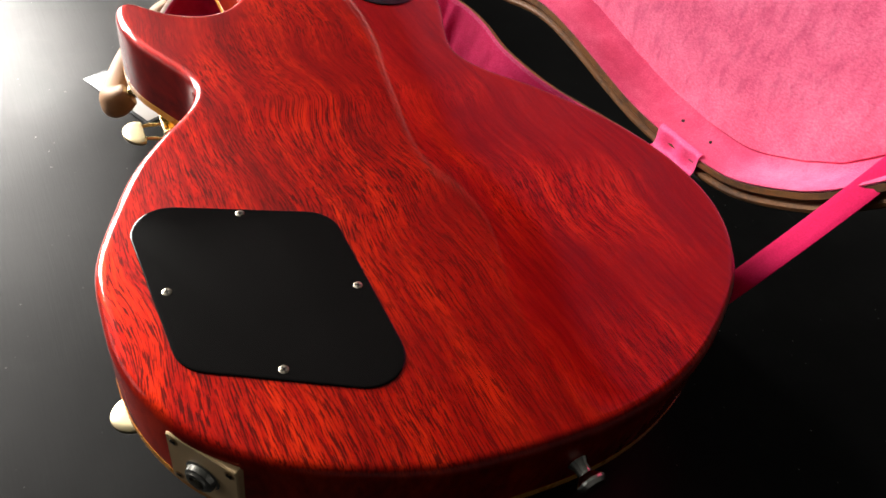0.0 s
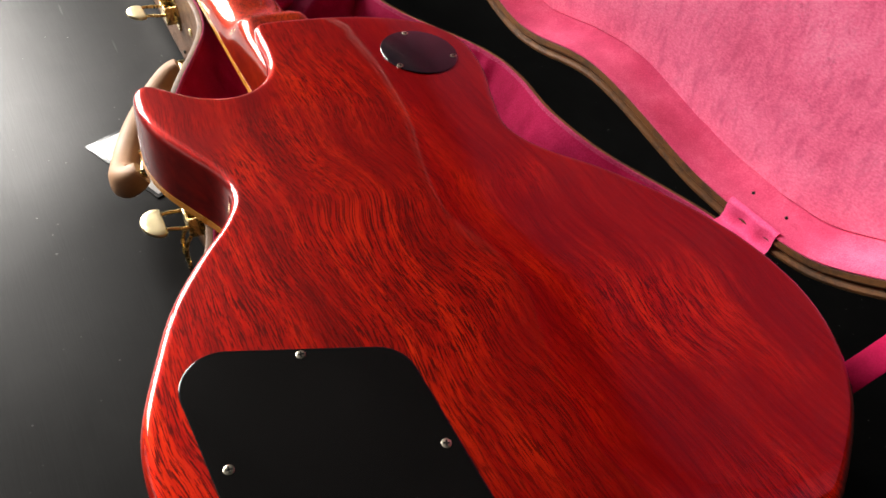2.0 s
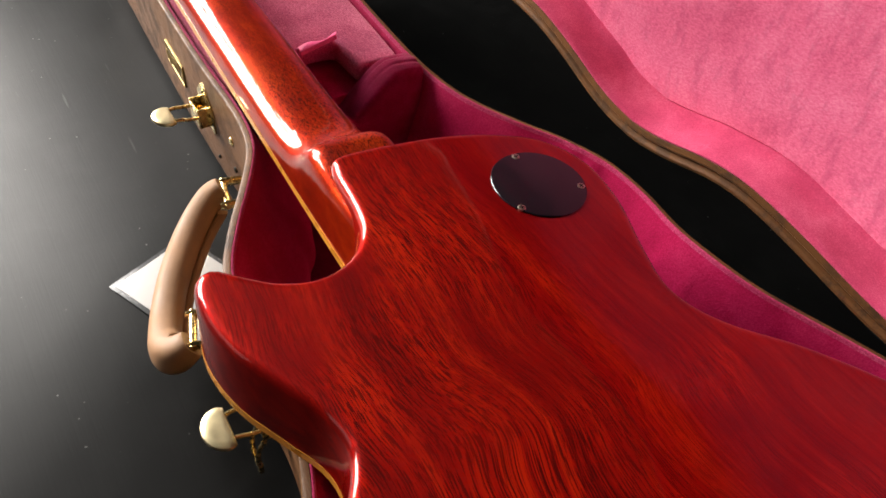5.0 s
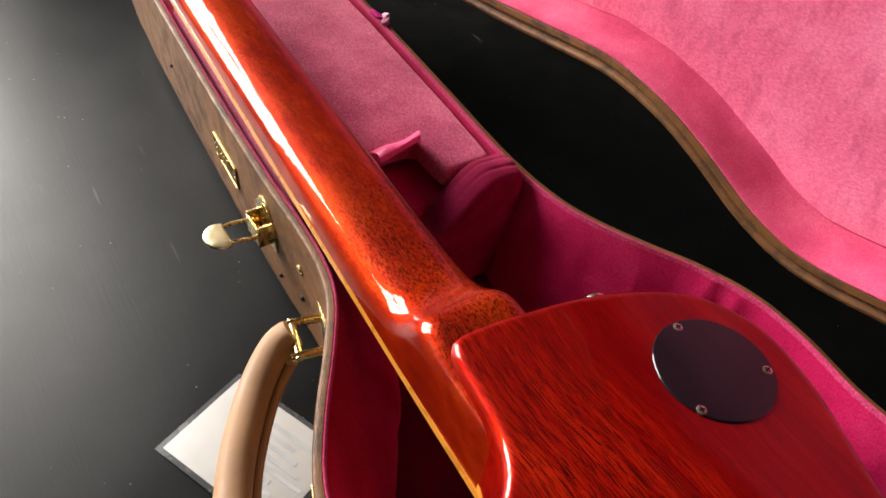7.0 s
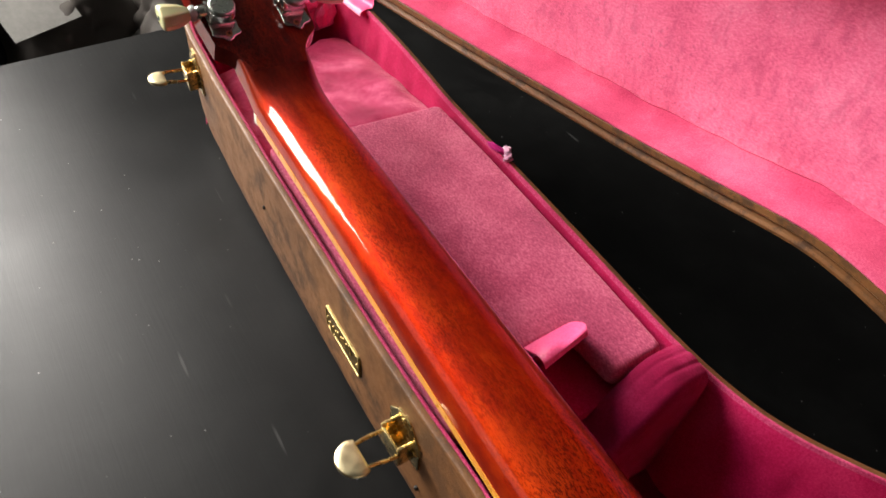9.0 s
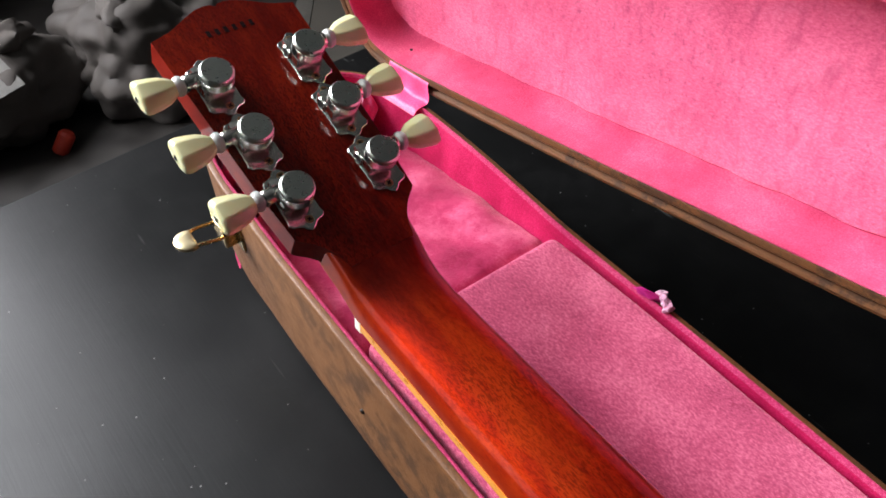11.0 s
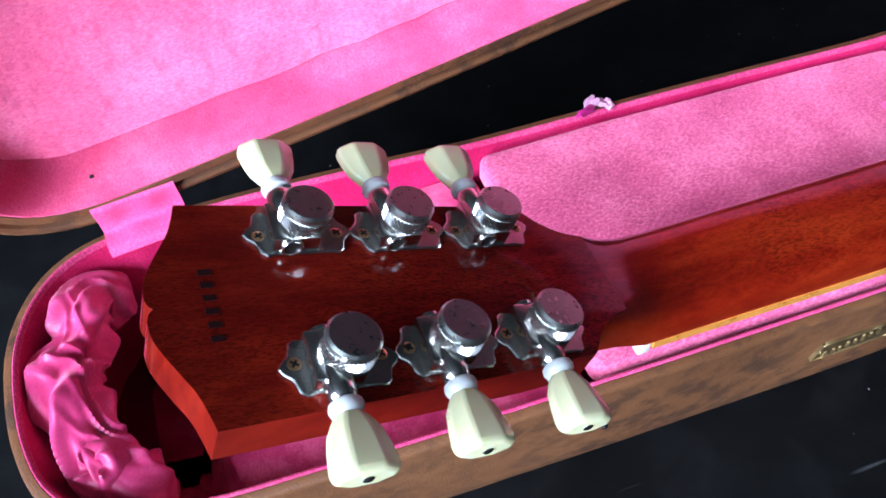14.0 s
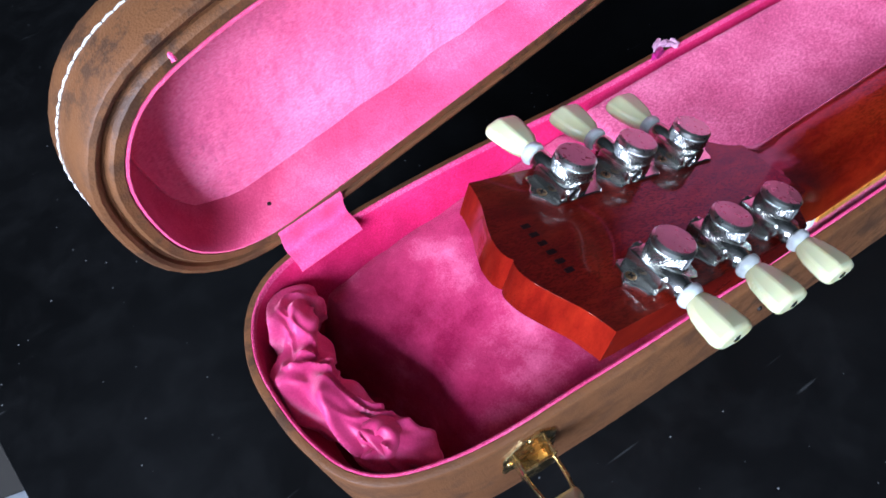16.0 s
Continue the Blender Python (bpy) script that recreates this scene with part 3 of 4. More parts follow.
# ---- guitar ----
BACK, FACE = 0.153, 0.107
BODY = resample(spline([
    (0.0, 0.0005), (-0.054, 0.007), (-0.089, 0.018), (-0.125, 0.037), (-0.149, 0.059), (-0.162, 0.082), (-0.169, 0.106), (-0.170, 0.130),
    (-0.1665, 0.164), (-0.149, 0.202), (-0.136, 0.224), (-0.119, 0.244), (-0.100, 0.263), (-0.090, 0.280), (-0.0905, 0.297),
    (-0.099, 0.316), (-0.109, 0.338), (-0.1135, 0.357), (-0.1137, 0.374), (-0.110, 0.3855), (-0.101, 0.3885), (-0.090, 0.379),
    (-0.078, 0.3692), (-0.061, 0.3638), (-0.044, 0.3682), (-0.0312, 0.381), (-0.025, 0.400), (-0.0215, 0.428), (-0.0165, 0.4375), (-0.001, 0.4388), (0.026, 0.4362),
    (0.052, 0.4318), (0.0785, 0.4226), (0.1025, 0.4068), (0.1148, 0.380), (0.1105, 0.346), (0.0968, 0.312), (0.0888, 0.284), (0.0975, 0.2585),
    (0.1232, 0.228), (0.1478, 0.188), (0.1625, 0.147), (0.1645, 0.110), (0.1562, 0.080), (0.138, 0.0535), (0.115, 0.034), (0.077, 0.013), (0.040, 0.0025)]), 280)
guitar = thing("electric_guitar", "single-cut electric guitar lying face down, glossy red mahogany back", "guitar", Matrix.Identity(4))
bm = bmesh.new()
rings(bm, loops_of(BODY, [(0.004, FACE + 0.0055), (0, FACE + 0.0055), (0, BACK - 0.0052), (0.0004, BACK - 0.0032), (0.0013, BACK - 0.0016), (0.0026, BACK - 0.0006), (0.0042, BACK - 0.0001), (0.0060, BACK)]), True, True)
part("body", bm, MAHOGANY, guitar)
bm = bmesh.new()
rings(bm, loops_of(BODY, [(0.002, FACE + 0.0054), (-0.0002, FACE + 0.0054), (-0.0002, FACE + 0.0005), (0.0006, FACE), (0.003, FACE)]), True, True)
part("body_binding", bm, BINDING, guitar, "cream binding along the body's lower edge")
bm = bmesh.new()
rings(bm, loops_of(BODY, [(0.0032, FACE + 0.0002), (0.006, FACE - 0.0006), (0.009, FACE - 0.001)]), False, True)
part("carved_top", bm, MAPLE, guitar, "amber carved maple top facing down")

# control cover
COVER = resample(round_poly([(-0.149, 0.1975), (-0.054, 0.1595), (-0.0575, 0.0435), (-0.1475, 0.0936)], 0.0175, 10), 120)
bm = bmesh.new()
rings(bm, loops_of(COVER, [(0.0, BACK - 0.001), (0.0, BACK + 0.0004), (0.0004, BACK + 0.0007), (0.001, BACK + 0.0008)]), True, True)
cover = part("control_cover", bm, PLASTIC, guitar, "flat black plastic control cover")
for x, y in ((-0.097, 0.1730), (-0.0615, 0.1095), (-0.109, 0.078), (-0.1415, 0.1355)):
    screw(cover, pose(x, y, BACK + 0.0008, 0, 0, 20 * x * 1000), 0.0022)
# switch cover
RING = [Vector((0.0742 + 0.0266 * math.cos(a), 0.3735 + 0.0266 * math.sin(a))) for a in [2 * math.pi * i / 72 for i in range(72)]]
bm = bmesh.new()
rings(bm, loops_of(RING, [(0.0, BACK - 0.001), (0.0, BACK + 0.0005), (0.0004, BACK + 0.0009), (0.001, BACK + 0.001)]), True, True)
cover = part("switch_cover", bm, SWITCH_PLASTIC, guitar, "round dark plastic switch cover")
for x, y in ((0.0757, 0.3970), (0.0528, 0.3612), (0.0945, 0.3616)):
    screw(cover, pose(x, y, BACK + 0.001, 0, 0, 700 * x), 0.0022)

# jack plate on the side
jn = Vector((-0.83, -0.56, 0)).normalized()
jm = frame_on((-0.1480, 0.0597, 0.1285), jn)
bm = bmesh.new()
sq = resample(round_poly([(-0.0175, -0.0178), (0.0175, -0.0178), (0.0175, 0.0178), (-0.0175, 0.0178)], 0.002, 4), 64)
rings(bm, [[jm @ Vector((d, p.x, p.y)) for p in inset(sq, i)] for i, d in ((0, -0.006), (0, 0.0012), (0.0006, 0.0018))], True, True)
plate = part("jack_plate", bm, JACK_PLATE, guitar, "square cream jack plate")
for a, b in ((-1, -1), (1, -1), (1, 1), (-1, 1)):
    screw(plate, jm @ pose(0.0018, 0.0136 * a, 0.0136 * b) @ pose(0, 0, 0, 0, 90, 0), 0.0024, metal=COPPER)
bm = bmesh.new()
jack = jm @ pose(0.0016, 0, 0) @ pose(0, 0, 0, 0, 90, 0)
lathe(bm, [(0.0085, 0), (0.0085, 0.0006), (0.0075, 0.0012), (0.0068, 0.0032), (0.0058, 0.0036), (0.0052, 0.0044), (0.0036, 0.0044), (0.0034, 0.0006)], jack, 28)
part("jack_socket", bm, NICKEL, plate, "nickel output jack")


def strap_button(p, axis):
    bm = bmesh.new()
    lathe(bm, [(0.0045, -0.001), (0.005, 0.0004), (0.0036, 0.003), (0.0036, 0.007), (0.006, 0.0095), (0.0074, 0.0108), (0.0074, 0.012), (0.0058, 0.0136), (0.002, 0.0142)], upright(p, axis), 24)
    part("strap_button", bm, NICKEL, guitar, "nickel strap button")


strap_button((-0.002, 0.0005, 0.128), (0, -1, 0))
strap_button((0.066, 0.4268, 0.1300), (0.30, 0.95, 0))


# neck, fretboard and nut
def fret_z(y):
    return FACE + (y - 0.44) * 0.0755


def neck_section(y, half, back, square, face=None, n=28):
    """A D-shaped section across the neck, its back upward."""
    face = face or fret_z(y) + 0.005
    out = []
    for i in range(n + 1):
        a = math.pi * i / n
        c, s = math.cos(a), math.sin(a)
        out.append((-half * math.copysign(abs(c) ** square, c), y, face + (back - face) * s ** square))
    return out


bm = bmesh.new()
NECK = ((0.385, 0.0268, 0.1460, 0.2), (0.41, 0.0270, 0.1462, 0.2), (0.432, 0.0272, 0.1480, 0.28), (0.4445, 0.0272, 0.1512, 0.36), (0.451, 0.0272, 0.1505, 0.38), (0.4555, 0.0272, 0.1485, 0.42), (0.4605, 0.0272, 0.1447, 0.50), (0.467, 0.0271, 0.1405, 0.60), (0.476, 0.0270, 0.1376, 0.68), (0.49, 0.0267, 0.1364, 0.72), (0.52, 0.0262, 0.1375, 0.75),
        (0.60, 0.0250, 0.1425, 0.76), (0.70, 0.0237, 0.1490, 0.77), (0.78, 0.0227, 0.1540, 0.77), (0.80, 0.0225, 0.1556, 0.77), (0.812, 0.0224, 0.1574, 0.71), (0.820, 0.0224, 0.1600, 0.58), (0.825, 0.0222, 0.1621, 0.46, 0.1430), (0.8292, 0.0222, 0.1640, 0.36, 0.1455), (0.834, 0.0222, 0.1658, 0.27, 0.1480), (0.839, 0.0224, 0.1678, 0.21, 0.1500), (0.846, 0.0226, 0.1705, 0.16, 0.1530), (0.854, 0.0228, 0.1732, 0.14, 0.1580))
rings(bm, [neck_section(*row) for row in NECK], True, True)
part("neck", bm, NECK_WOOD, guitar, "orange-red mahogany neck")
bm = bmesh.new()
rings(bm, [[(-h, y, fret_z(y) + 0.0049), (h, y, fret_z(y) + 0.0049), (h, y, fret_z(y) + 0.0005), (h - 0.003, y, fret_z(y)), (-h + 0.003, y, fret_z(y)), (-h, y, fret_z(y) + 0.0005)] for y, h in ((0.300, 0.0268), (0.44, 0.0256), (0.60, 0.0238), (0.816, 0.0210))], True, True)
board = part("fretboard", bm, ROSEWOOD, guitar, "dark rosewood fretboard")
for side in (-1, 1):
    bm = bmesh.new()
    rings(bm, [[(side * (h - 0.0012), y, fret_z(y) + 0.005), (side * (h + 0.0008), y, fret_z(y) + 0.005), (side * (h + 0.0008), y, fret_z(y) + 0.0005), (side * (h - 0.0012), y, fret_z(y))] for y, h in ((0.300, 0.0273), (0.44, 0.0268), (0.60, 0.0246), (0.816, 0.0219))], True, True)
    part("fretboard_binding", bm, BINDING, board, "amber cream binding")
bm = bmesh.new()
z = fret_z(0.819)
box(bm, (-0.0222, 0.8165, z - 0.003), (0.0222, 0.8215, z + 0.0055), 0.0008)
part("nut", bm, NUT, guitar, "white nut")

# headstock
SLOPE = 0.4154
HN3 = Vector((0, -SLOPE, 1)).normalized()


def head_z(y):
    return 0.2105 + (y - 0.941) * SLOPE


half = spline([(0.0175, 0.8290), (0.0190, 0.8345), (0.0216, 0.8395), (0.0258, 0.8445), (0.0318, 0.8490)], 5, False)[:-1] + spline([(0.0328, 0.8502), (0.0338, 0.861), (0.0352, 0.878), (0.0370, 0.920), (0.0386, 0.9620)], 6, False)
tip = spline([(0.0386, 0.9620), (0.0340, 0.9630), (0.0270, 0.9650), (0.0190, 0.9688), (0.0110, 0.9722), (0.0050, 0.9732), (0.0016, 0.9726), (0.0, 0.9714)], 5, False)
edge = half + tip[1:]
HEAD = [Vector((-p.x, p.y)) for p in edge] + [Vector(p) for p in edge[-2::-1]] + [Vector((0.0, 0.8290))]
bm = bmesh.new()


def head_loop(d, deep):
    out = []
    for p in inset(HEAD, d) if d else HEAD:
        q = Vector((p.x, p.y, head_z(p.y))) - HN3 * deep
        out.append(q)
    return out


rings(bm, [head_loop(d, deep) for d, deep in ((0.0008, 0.0150), (0.0, 0.0142), (0.0, 0.0))], True, False)
bm.faces.new(bm.verts[:][-len(HEAD):])
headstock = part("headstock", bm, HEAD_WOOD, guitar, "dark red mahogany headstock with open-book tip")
mod = headstock.modifiers.new("round", "BEVEL")
mod.width, mod.segments, mod.limit_method, mod.angle_limit = 0.0016, 3, "ANGLE", radians(50)
for k in range(6):
    bm = bmesh.new()
    x = -0.0115 + 0.0046 * k
    m = upright((x, 0.9575, head_z(0.9575) + 0.00015), HN3)
    box(bm, (-0.0010, -0.0018, -0.0004), (0.0010, 0.0018, 0.0001), 0, m)
    part("stamp_bar", bm, INK, headstock, "dark stamped mark", 0)


def tuning_machine(y, side):
    """A tuner: scalloped plate, gear box, knurled lock cap, shaft and pearl button. side: -1 or 1."""
    o = Vector((side * (0.0228 + (y - 0.86) * 0.022), y, head_z(y)))
    out = Vector((side, 0.005, 0)).normalized()
    up = HN3
    along = (up.cross(out) * side).normalized()
    if along.y < 0:
        along = -along
    m = Matrix.Translation(o) @ Matrix((out, along, up)).transposed().to_4x4()
    # plate with scalloped ends
    pts = []
    for e in (1, -1):
        for k in range(13):
            a = radians(-78 + 156 * k / 12)
            r = 0.0093 + 0.0011 * math.cos(a * 6)
            pts.append(Vector((r * math.sin(a) * 0.98 * e, e * (0.0070 + r * math.cos(a)))))
    bm = bmesh.new()
    rings(bm, [[m @ Vector((p.x, p.y, h)) for p in (inset(pts, i) if i else pts)] for i, h in ((0, 0.0), (0, 0.0010), (0.0004, 0.0014))], True, True)
    # gear box
    box(bm, (-0.0078, -0.0045, 0.0012), (0.0080, 0.0100, 0.0070), 0.0008, m)
    body = part("tuning_machine", bm, NICKEL, guitar, "nickel locking tuner")
    # cap with a knurled band
    bm = bmesh.new()
    c = Vector((0.0002, -0.0008, 0))
    at = m @ Matrix.Translation(c)
    lathe(bm, [(0.0064, 0.0060), (0.0072, 0.0066), (0.0072, 0.0112), (0.0074, 0.0117), (0.0079, 0.0122), (0.0079, 0.0138), (0.0071, 0.0146)], at, 40)
    part("lock_cap", bm, CAP_METAL, body, "smooth nickel lock cap")
    bm = bmesh.new()
    n, rows_ = 72, 6
    prof = [[(0.0073, 0.0070)] * n]
    for j in range(rows_):
        prof.append([(0.0077 + (0.0004 if (i + j) % 2 else -0.0003), 0.0073 + 0.0041 * j / (rows_ - 1)) for i in range(n)])
    prof.append([(0.0073, 0.0117)] * n)
    rings(bm, [[at @ Vector((r * math.cos(2 * math.pi * i / n), r * math.sin(2 * math.pi * i / n), h)) for i, (r, h) in enumerate(loop)] for loop in prof], True, True)
    part("knurled_band", bm, KNURL, body, "knurled band, its nickel lightened for the light it catches", 0)
    # shaft
    bm = bmesh.new()
    turn = m @ pose(0.004, 0.0038, 0.0048) @ pose(0, 0, 0, 0, 90, 0)
    lathe(bm, [(0.0036, 0), (0.0041, 0.002), (0.0042, 0.008), (0.0037, 0.0096), (0.0030, 0.0104), (0.0030, 0.0120)], turn, 20)
    part("shaft", bm, NICKEL, body)
    # button: a collar and a faceted tulip
    turn = m @ pose(0.0152, 0.0038, 0.0048) @ pose(0, 0, 0, 0, 90, 0)
    bm = bmesh.new()
    lathe(bm, [(0.0034, -0.0012), (0.0046, -0.0004), (0.0049, 0.0010), (0.0044, 0.0024), (0.0036, 0.0032)], turn, 20)
    part("collar", bm, COLLAR, body, "pale grey button collar")
    bm = bmesh.new()

    def facet(w, t, h):
        return [turn @ Vector((b, a, h)) for a, b in ((w, t * 0.35), (w * 0.45, t), (-w * 0.45, t), (-w, t * 0.35), (-w, -t * 0.35), (-w * 0.45, -t), (w * 0.45, -t), (w, -t * 0.35))]

    rings(bm, [facet(w, t, h) for w, t, h in ((0.0036, 0.0032, 0.0026), (0.0052, 0.0040, 0.0046), (0.0072, 0.0046, 0.0080), (0.0083, 0.0050, 0.0125), (0.0090, 0.0052, 0.0172), (0.0088, 0.0048, 0.0194), (0.0076, 0.0036, 0.0205))], True, True)
    button = part("button", bm, PEARL, body, "greenish pearl tulip button", 28)
    mod = button.modifiers.new("round", "BEVEL")
    mod.width, mod.segments, mod.limit_method, mod.angle_limit = 0.0007, 2, "ANGLE", radians(20)
    bm = bmesh.new()
    lathe(bm, [(0.0016, 0.0200), (0.0016, 0.0207), (0.0008, 0.0211)], turn, 14)
    part("button_screw", bm, NICKEL, button)
    # mounting screws and the dark window of the gear box
    for v in (0.0128, -0.0122):
        screw(body, m @ pose(-0.001, v, 0.0014), 0.0020, metal=COPPER)
    bm = bmesh.new()
    hole = m @ pose(-0.0078, 0.0044, 0.0041) @ pose(0, 0, 0, 0, -90, 0)
    lathe(bm, [(0.0034, 0.0), (0.0034, 0.0010), (0.0030, 0.0014), (0.0026, 0.0012), (0.0024, 0.0004)], hole, 20)
    part("bushing", bm, NICKEL, body)
    bm = bmesh.new()
    lathe(bm, [(0.0025, 0.0), (0.0025, 0.0006), (0.0012, 0.0008)], hole, 16)
    part("shaft_end", bm, RECESS, body)


for y in (0.9295, 0.8980, 0.8665):
    for side in (-1, 1):
        tuning_machine(y, side)

# ---- the case ----
RIM = 0.1065
CASE_OUT = resample(spline([
    (-0.0270, 0.70), (-0.0245, 0.76), (-0.0225, 0.81), (-0.0200, 0.86), (-0.0175, 0.91), (-0.0145, 0.95), (-0.0120, 0.985), (-0.0070, 1.013), (0.0030, 1.039), (0.018, 1.0545),
    (0.040, 1.063), (0.066, 1.0665), (0.094, 1.0655), (0.1185, 1.0565), (0.1355, 1.041), (0.1445, 1.0175), (0.1470, 0.975), (0.1448, 0.92), (0.1405, 0.87), (0.1365, 0.83), (0.1343, 0.78),
    (0.1320, 0.72), (0.1285, 0.65), (0.1250, 0.58), (0.1275, 0.537), (0.1355, 0.507), (0.1525, 0.474), (0.1700, 0.445), (0.1822, 0.412), (0.1840, 0.378), (0.1800, 0.343), (0.1818, 0.313),
    (0.1865, 0.285), (0.1955, 0.258), (0.2065, 0.230), (0.2165, 0.200), (0.2220, 0.170), (0.2205, 0.142), (0.211, 0.115), (0.190, 0.082), (0.150, 0.050),
    (0.10, 0.034), (0.04, 0.028), (-0.02, 0.034), (-0.07, 0.052), (-0.11, 0.085), (-0.133, 0.125), (-0.140, 0.170), (-0.132, 0.220), (-0.115, 0.266), (-0.100, 0.300), (-0.092, 0.330), (-0.0888, 0.365), (-0.0902, 0.398), (-0.0850, 0.427),
    (-0.0700, 0.457), (-0.0505, 0.4885), (-0.0360, 0.516), (-0.0302, 0.541), (-0.0288, 0.57), (-0.0292, 0.605), (-0.0285, 0.65)]), 720)
case = thing("guitar_case", "open brown hardshell guitar case with pink plush lining, on the table", "guitar case", Matrix.Identity(4))
bm = bmesh.new()
rings(bm, loops_of(CASE_OUT, [(0.025, 0.002), (0.0175, 0.0035), (0.0122, 0.0075), (0.0085, 0.015), (0.0058, 0.030), (0.0036, 0.055), (0.0015, 0.085), (0.0004, RIM - 0.004), (0.0001, RIM - 0.0022), (0.0006, RIM - 0.0006), (0.0016, RIM), (0.0042, RIM), (0.0049, RIM - 0.0015)]), True, False)
part("base_shell", bm, CASE, case, "brown leatherette base shell")
# the lining: its wall is softly uneven
bm = bmesh.new()
LEVELS = [(0.0045, RIM - 0.002), (0.0046, RIM + 0.0006), (0.0052, RIM + 0.0011), (0.0060, RIM + 0.0006), (0.0065, RIM - 0.002)] + [(0.0069 + 0.0013 * k, RIM - 0.006 - 0.0092 * k) for k in range(9)] + [(0.036, 0.020)]
PLEATS = (0.437, 0.420)
loops = []
for k, (d, z) in enumerate(LEVELS):
    loop = []
    for p, q in zip(CASE_OUT, normals(CASE_OUT)):
        w = 0.0 if k < 5 else min(1, (k - 4) / 3) * 0.0022 * (noise.noise(Vector((p.x * 45, p.y * 45, z * 12))) + 0.5 * noise.noise(Vector((p.x * 130, p.y * 130, z * 25))))
        if k > 4 and z > 0.021:
            s = min(1, max(0, (0.575 - p.y) / 0.05))
            deep = min(1, (RIM - z) / 0.060)
            w += s * s * (3 - 2 * s) * (0.026 if p.x < 0 else 0.010) * deep
            if p.x < -0.05:
                w += 0.0045 * deep / (1 + math.exp((p.y - 0.412 - 0.02 * deep) / 0.0022))
        if k > 3 and p.x > 0.1:
            w += sum(0.0030 * math.exp(-((p.y - y) / 0.0045) ** 2) for y in PLEATS) * min(1, (k - 3) / 3)
        c = p - q * (d + w)
        loop.append((c.x, c.y, z))
    loops.append(loop)
lip = loops[:5]
rings(bm, loops[4:-1])
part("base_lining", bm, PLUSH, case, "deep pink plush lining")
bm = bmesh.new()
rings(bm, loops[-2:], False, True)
part("lining_floor", bm, FLOOR_PLUSH, case, "plush on the case's bottom, darkened for the well's shade")
bm = bmesh.new()
rings(bm, lip)
part("lining_lip", bm, LIP_PLUSH, case, "paler pink folded lip along the rim")


def wall_at(x, y, z):
    """A pose on the outer wall nearest to (x, y): x points out, z up."""
    i = min(range(len(CASE_OUT)), key=lambda k: (CASE_OUT[k] - Vector((x, y))).length)
    q = normals(CASE_OUT)[i]
    p = CASE_OUT[i] - q * (0.0004 + 0.0033 * (RIM - 0.004 - z) / 0.0475)
    return frame_on((p.x, p.y, z), (q.x, q.y, -0.07))


def latch(x, y, z, lift=0.0, reach=0.0, slot=False, disc=1.0):
    m = wall_at(x, y, z)
    bm = bmesh.new()
    pts = resample(round_poly([(-0.015, -0.013), (0.015, -0.013), (0.015, 0.010), (0.005, 0.021), (-0.005, 0.021), (-0.015, 0.010)], 0.002, 3), 60)
    rings(bm, [[m @ Vector((d, p.x, p.y)) for p in (inset(pts, i) if i else pts)] for i, d in ((0, -0.002), (0, 0.0010), (0.0005, 0.0014))], True, True)
    base = part("latch", bm, BRASS, case, "gold-coloured brass latch, open")
    bm = bmesh.new()
    for a in (-0.0085, 0.0085):
        box(bm, (0.0012, a - 0.0008, -0.008), (0.0100, a + 0.0008, 0.008), 0.0005, m)
    box(bm, (0.0086, -0.0088, -0.0075), (0.0102, 0.0088, 0.0065), 0.0006, m)
    box(bm, (0.0012, -0.0088, -0.0085), (0.0100, 0.0088, -0.0070), 0.0005, m)
    part("latch_box", bm, BRASS, base)
    hinge = m @ pose(0.0065, 0, 0.001, 0, -lift, 0) @ Matrix.Scale(1 + reach, 4, (1, 0, 0))
    bm = bmesh.new()
    for a in (-1, 1):
        sweep(bm, [hinge @ Vector(p) for p in smooth_path([(0.0, 0.0082 * a, 0), (0.008, 0.0084 * a, 0), (0.015, 0.0078 * a, 0.0005), (0.0225, 0.0066 * a, 0)], 5)], lambda k, n: oval(0.0011, 0.0014, 10), m.col[2].to_3d())
    part("loop", bm, BRASS, base, "brass wire loop")
    bm = bmesh.new()
    tab = resample([Vector((0.0190, -0.0082 * disc)), Vector((0.0190, 0.0082 * disc))] + [Vector((0.0225 + 0.0092 * disc * math.cos(a), 0.0092 * disc * math.sin(a))) for a in [math.pi / 2 - math.pi * k / 14 for k in range(15)]], 48)
    mid = Vector((0.0245, 0))
    rings(bm, [[hinge @ Vector((*mid.lerp(p, s), h)) for p in tab] for s, h in ((0.8, -0.0022), (0.96, -0.0014), (1, 0.0), (0.97, 0.0010), (0.85, 0.0017), (0.62, 0.0020), (0.3, 0.0021))], True, True)
    tab_part = part("thumb_tab", bm, TAB_BRASS, base, "rounded brass thumb tab, its colour lightened for the light it catches")
    if slot:
        bm = bmesh.new()
        box(bm, (0.0196, -0.0046, 0.0010), (0.0222, 0.0046, 0.0036), 0.0006, hinge)
        part("slot", bm, RECESS, tab_part, "dark slot")
    for a, b in ((0.0115, 0.0), (-0.0115, 0.0), (0.0, 0.0165)):
        bm = bmesh.new()
        lathe(bm, [(0.0017, 0), (0.0016, 0.0006), (0.0008, 0.001)], m @ pose(0.0012, a, b) @ pose(0, 0, 0, 0, 90, 0), 12)
        part("rivet", bm, BRASS, base)
    return base


latch(-0.029, 0.6155, 0.069, 6, disc=1.2)
latch(-0.0135, 0.977, 0.078, 4)
waist = latch(-0.089, 0.361, 0.066, 8, -0.12, disc=1.4)
latch(-0.138, 0.139, 0.072, 4, 0.12, True, disc=1.2)
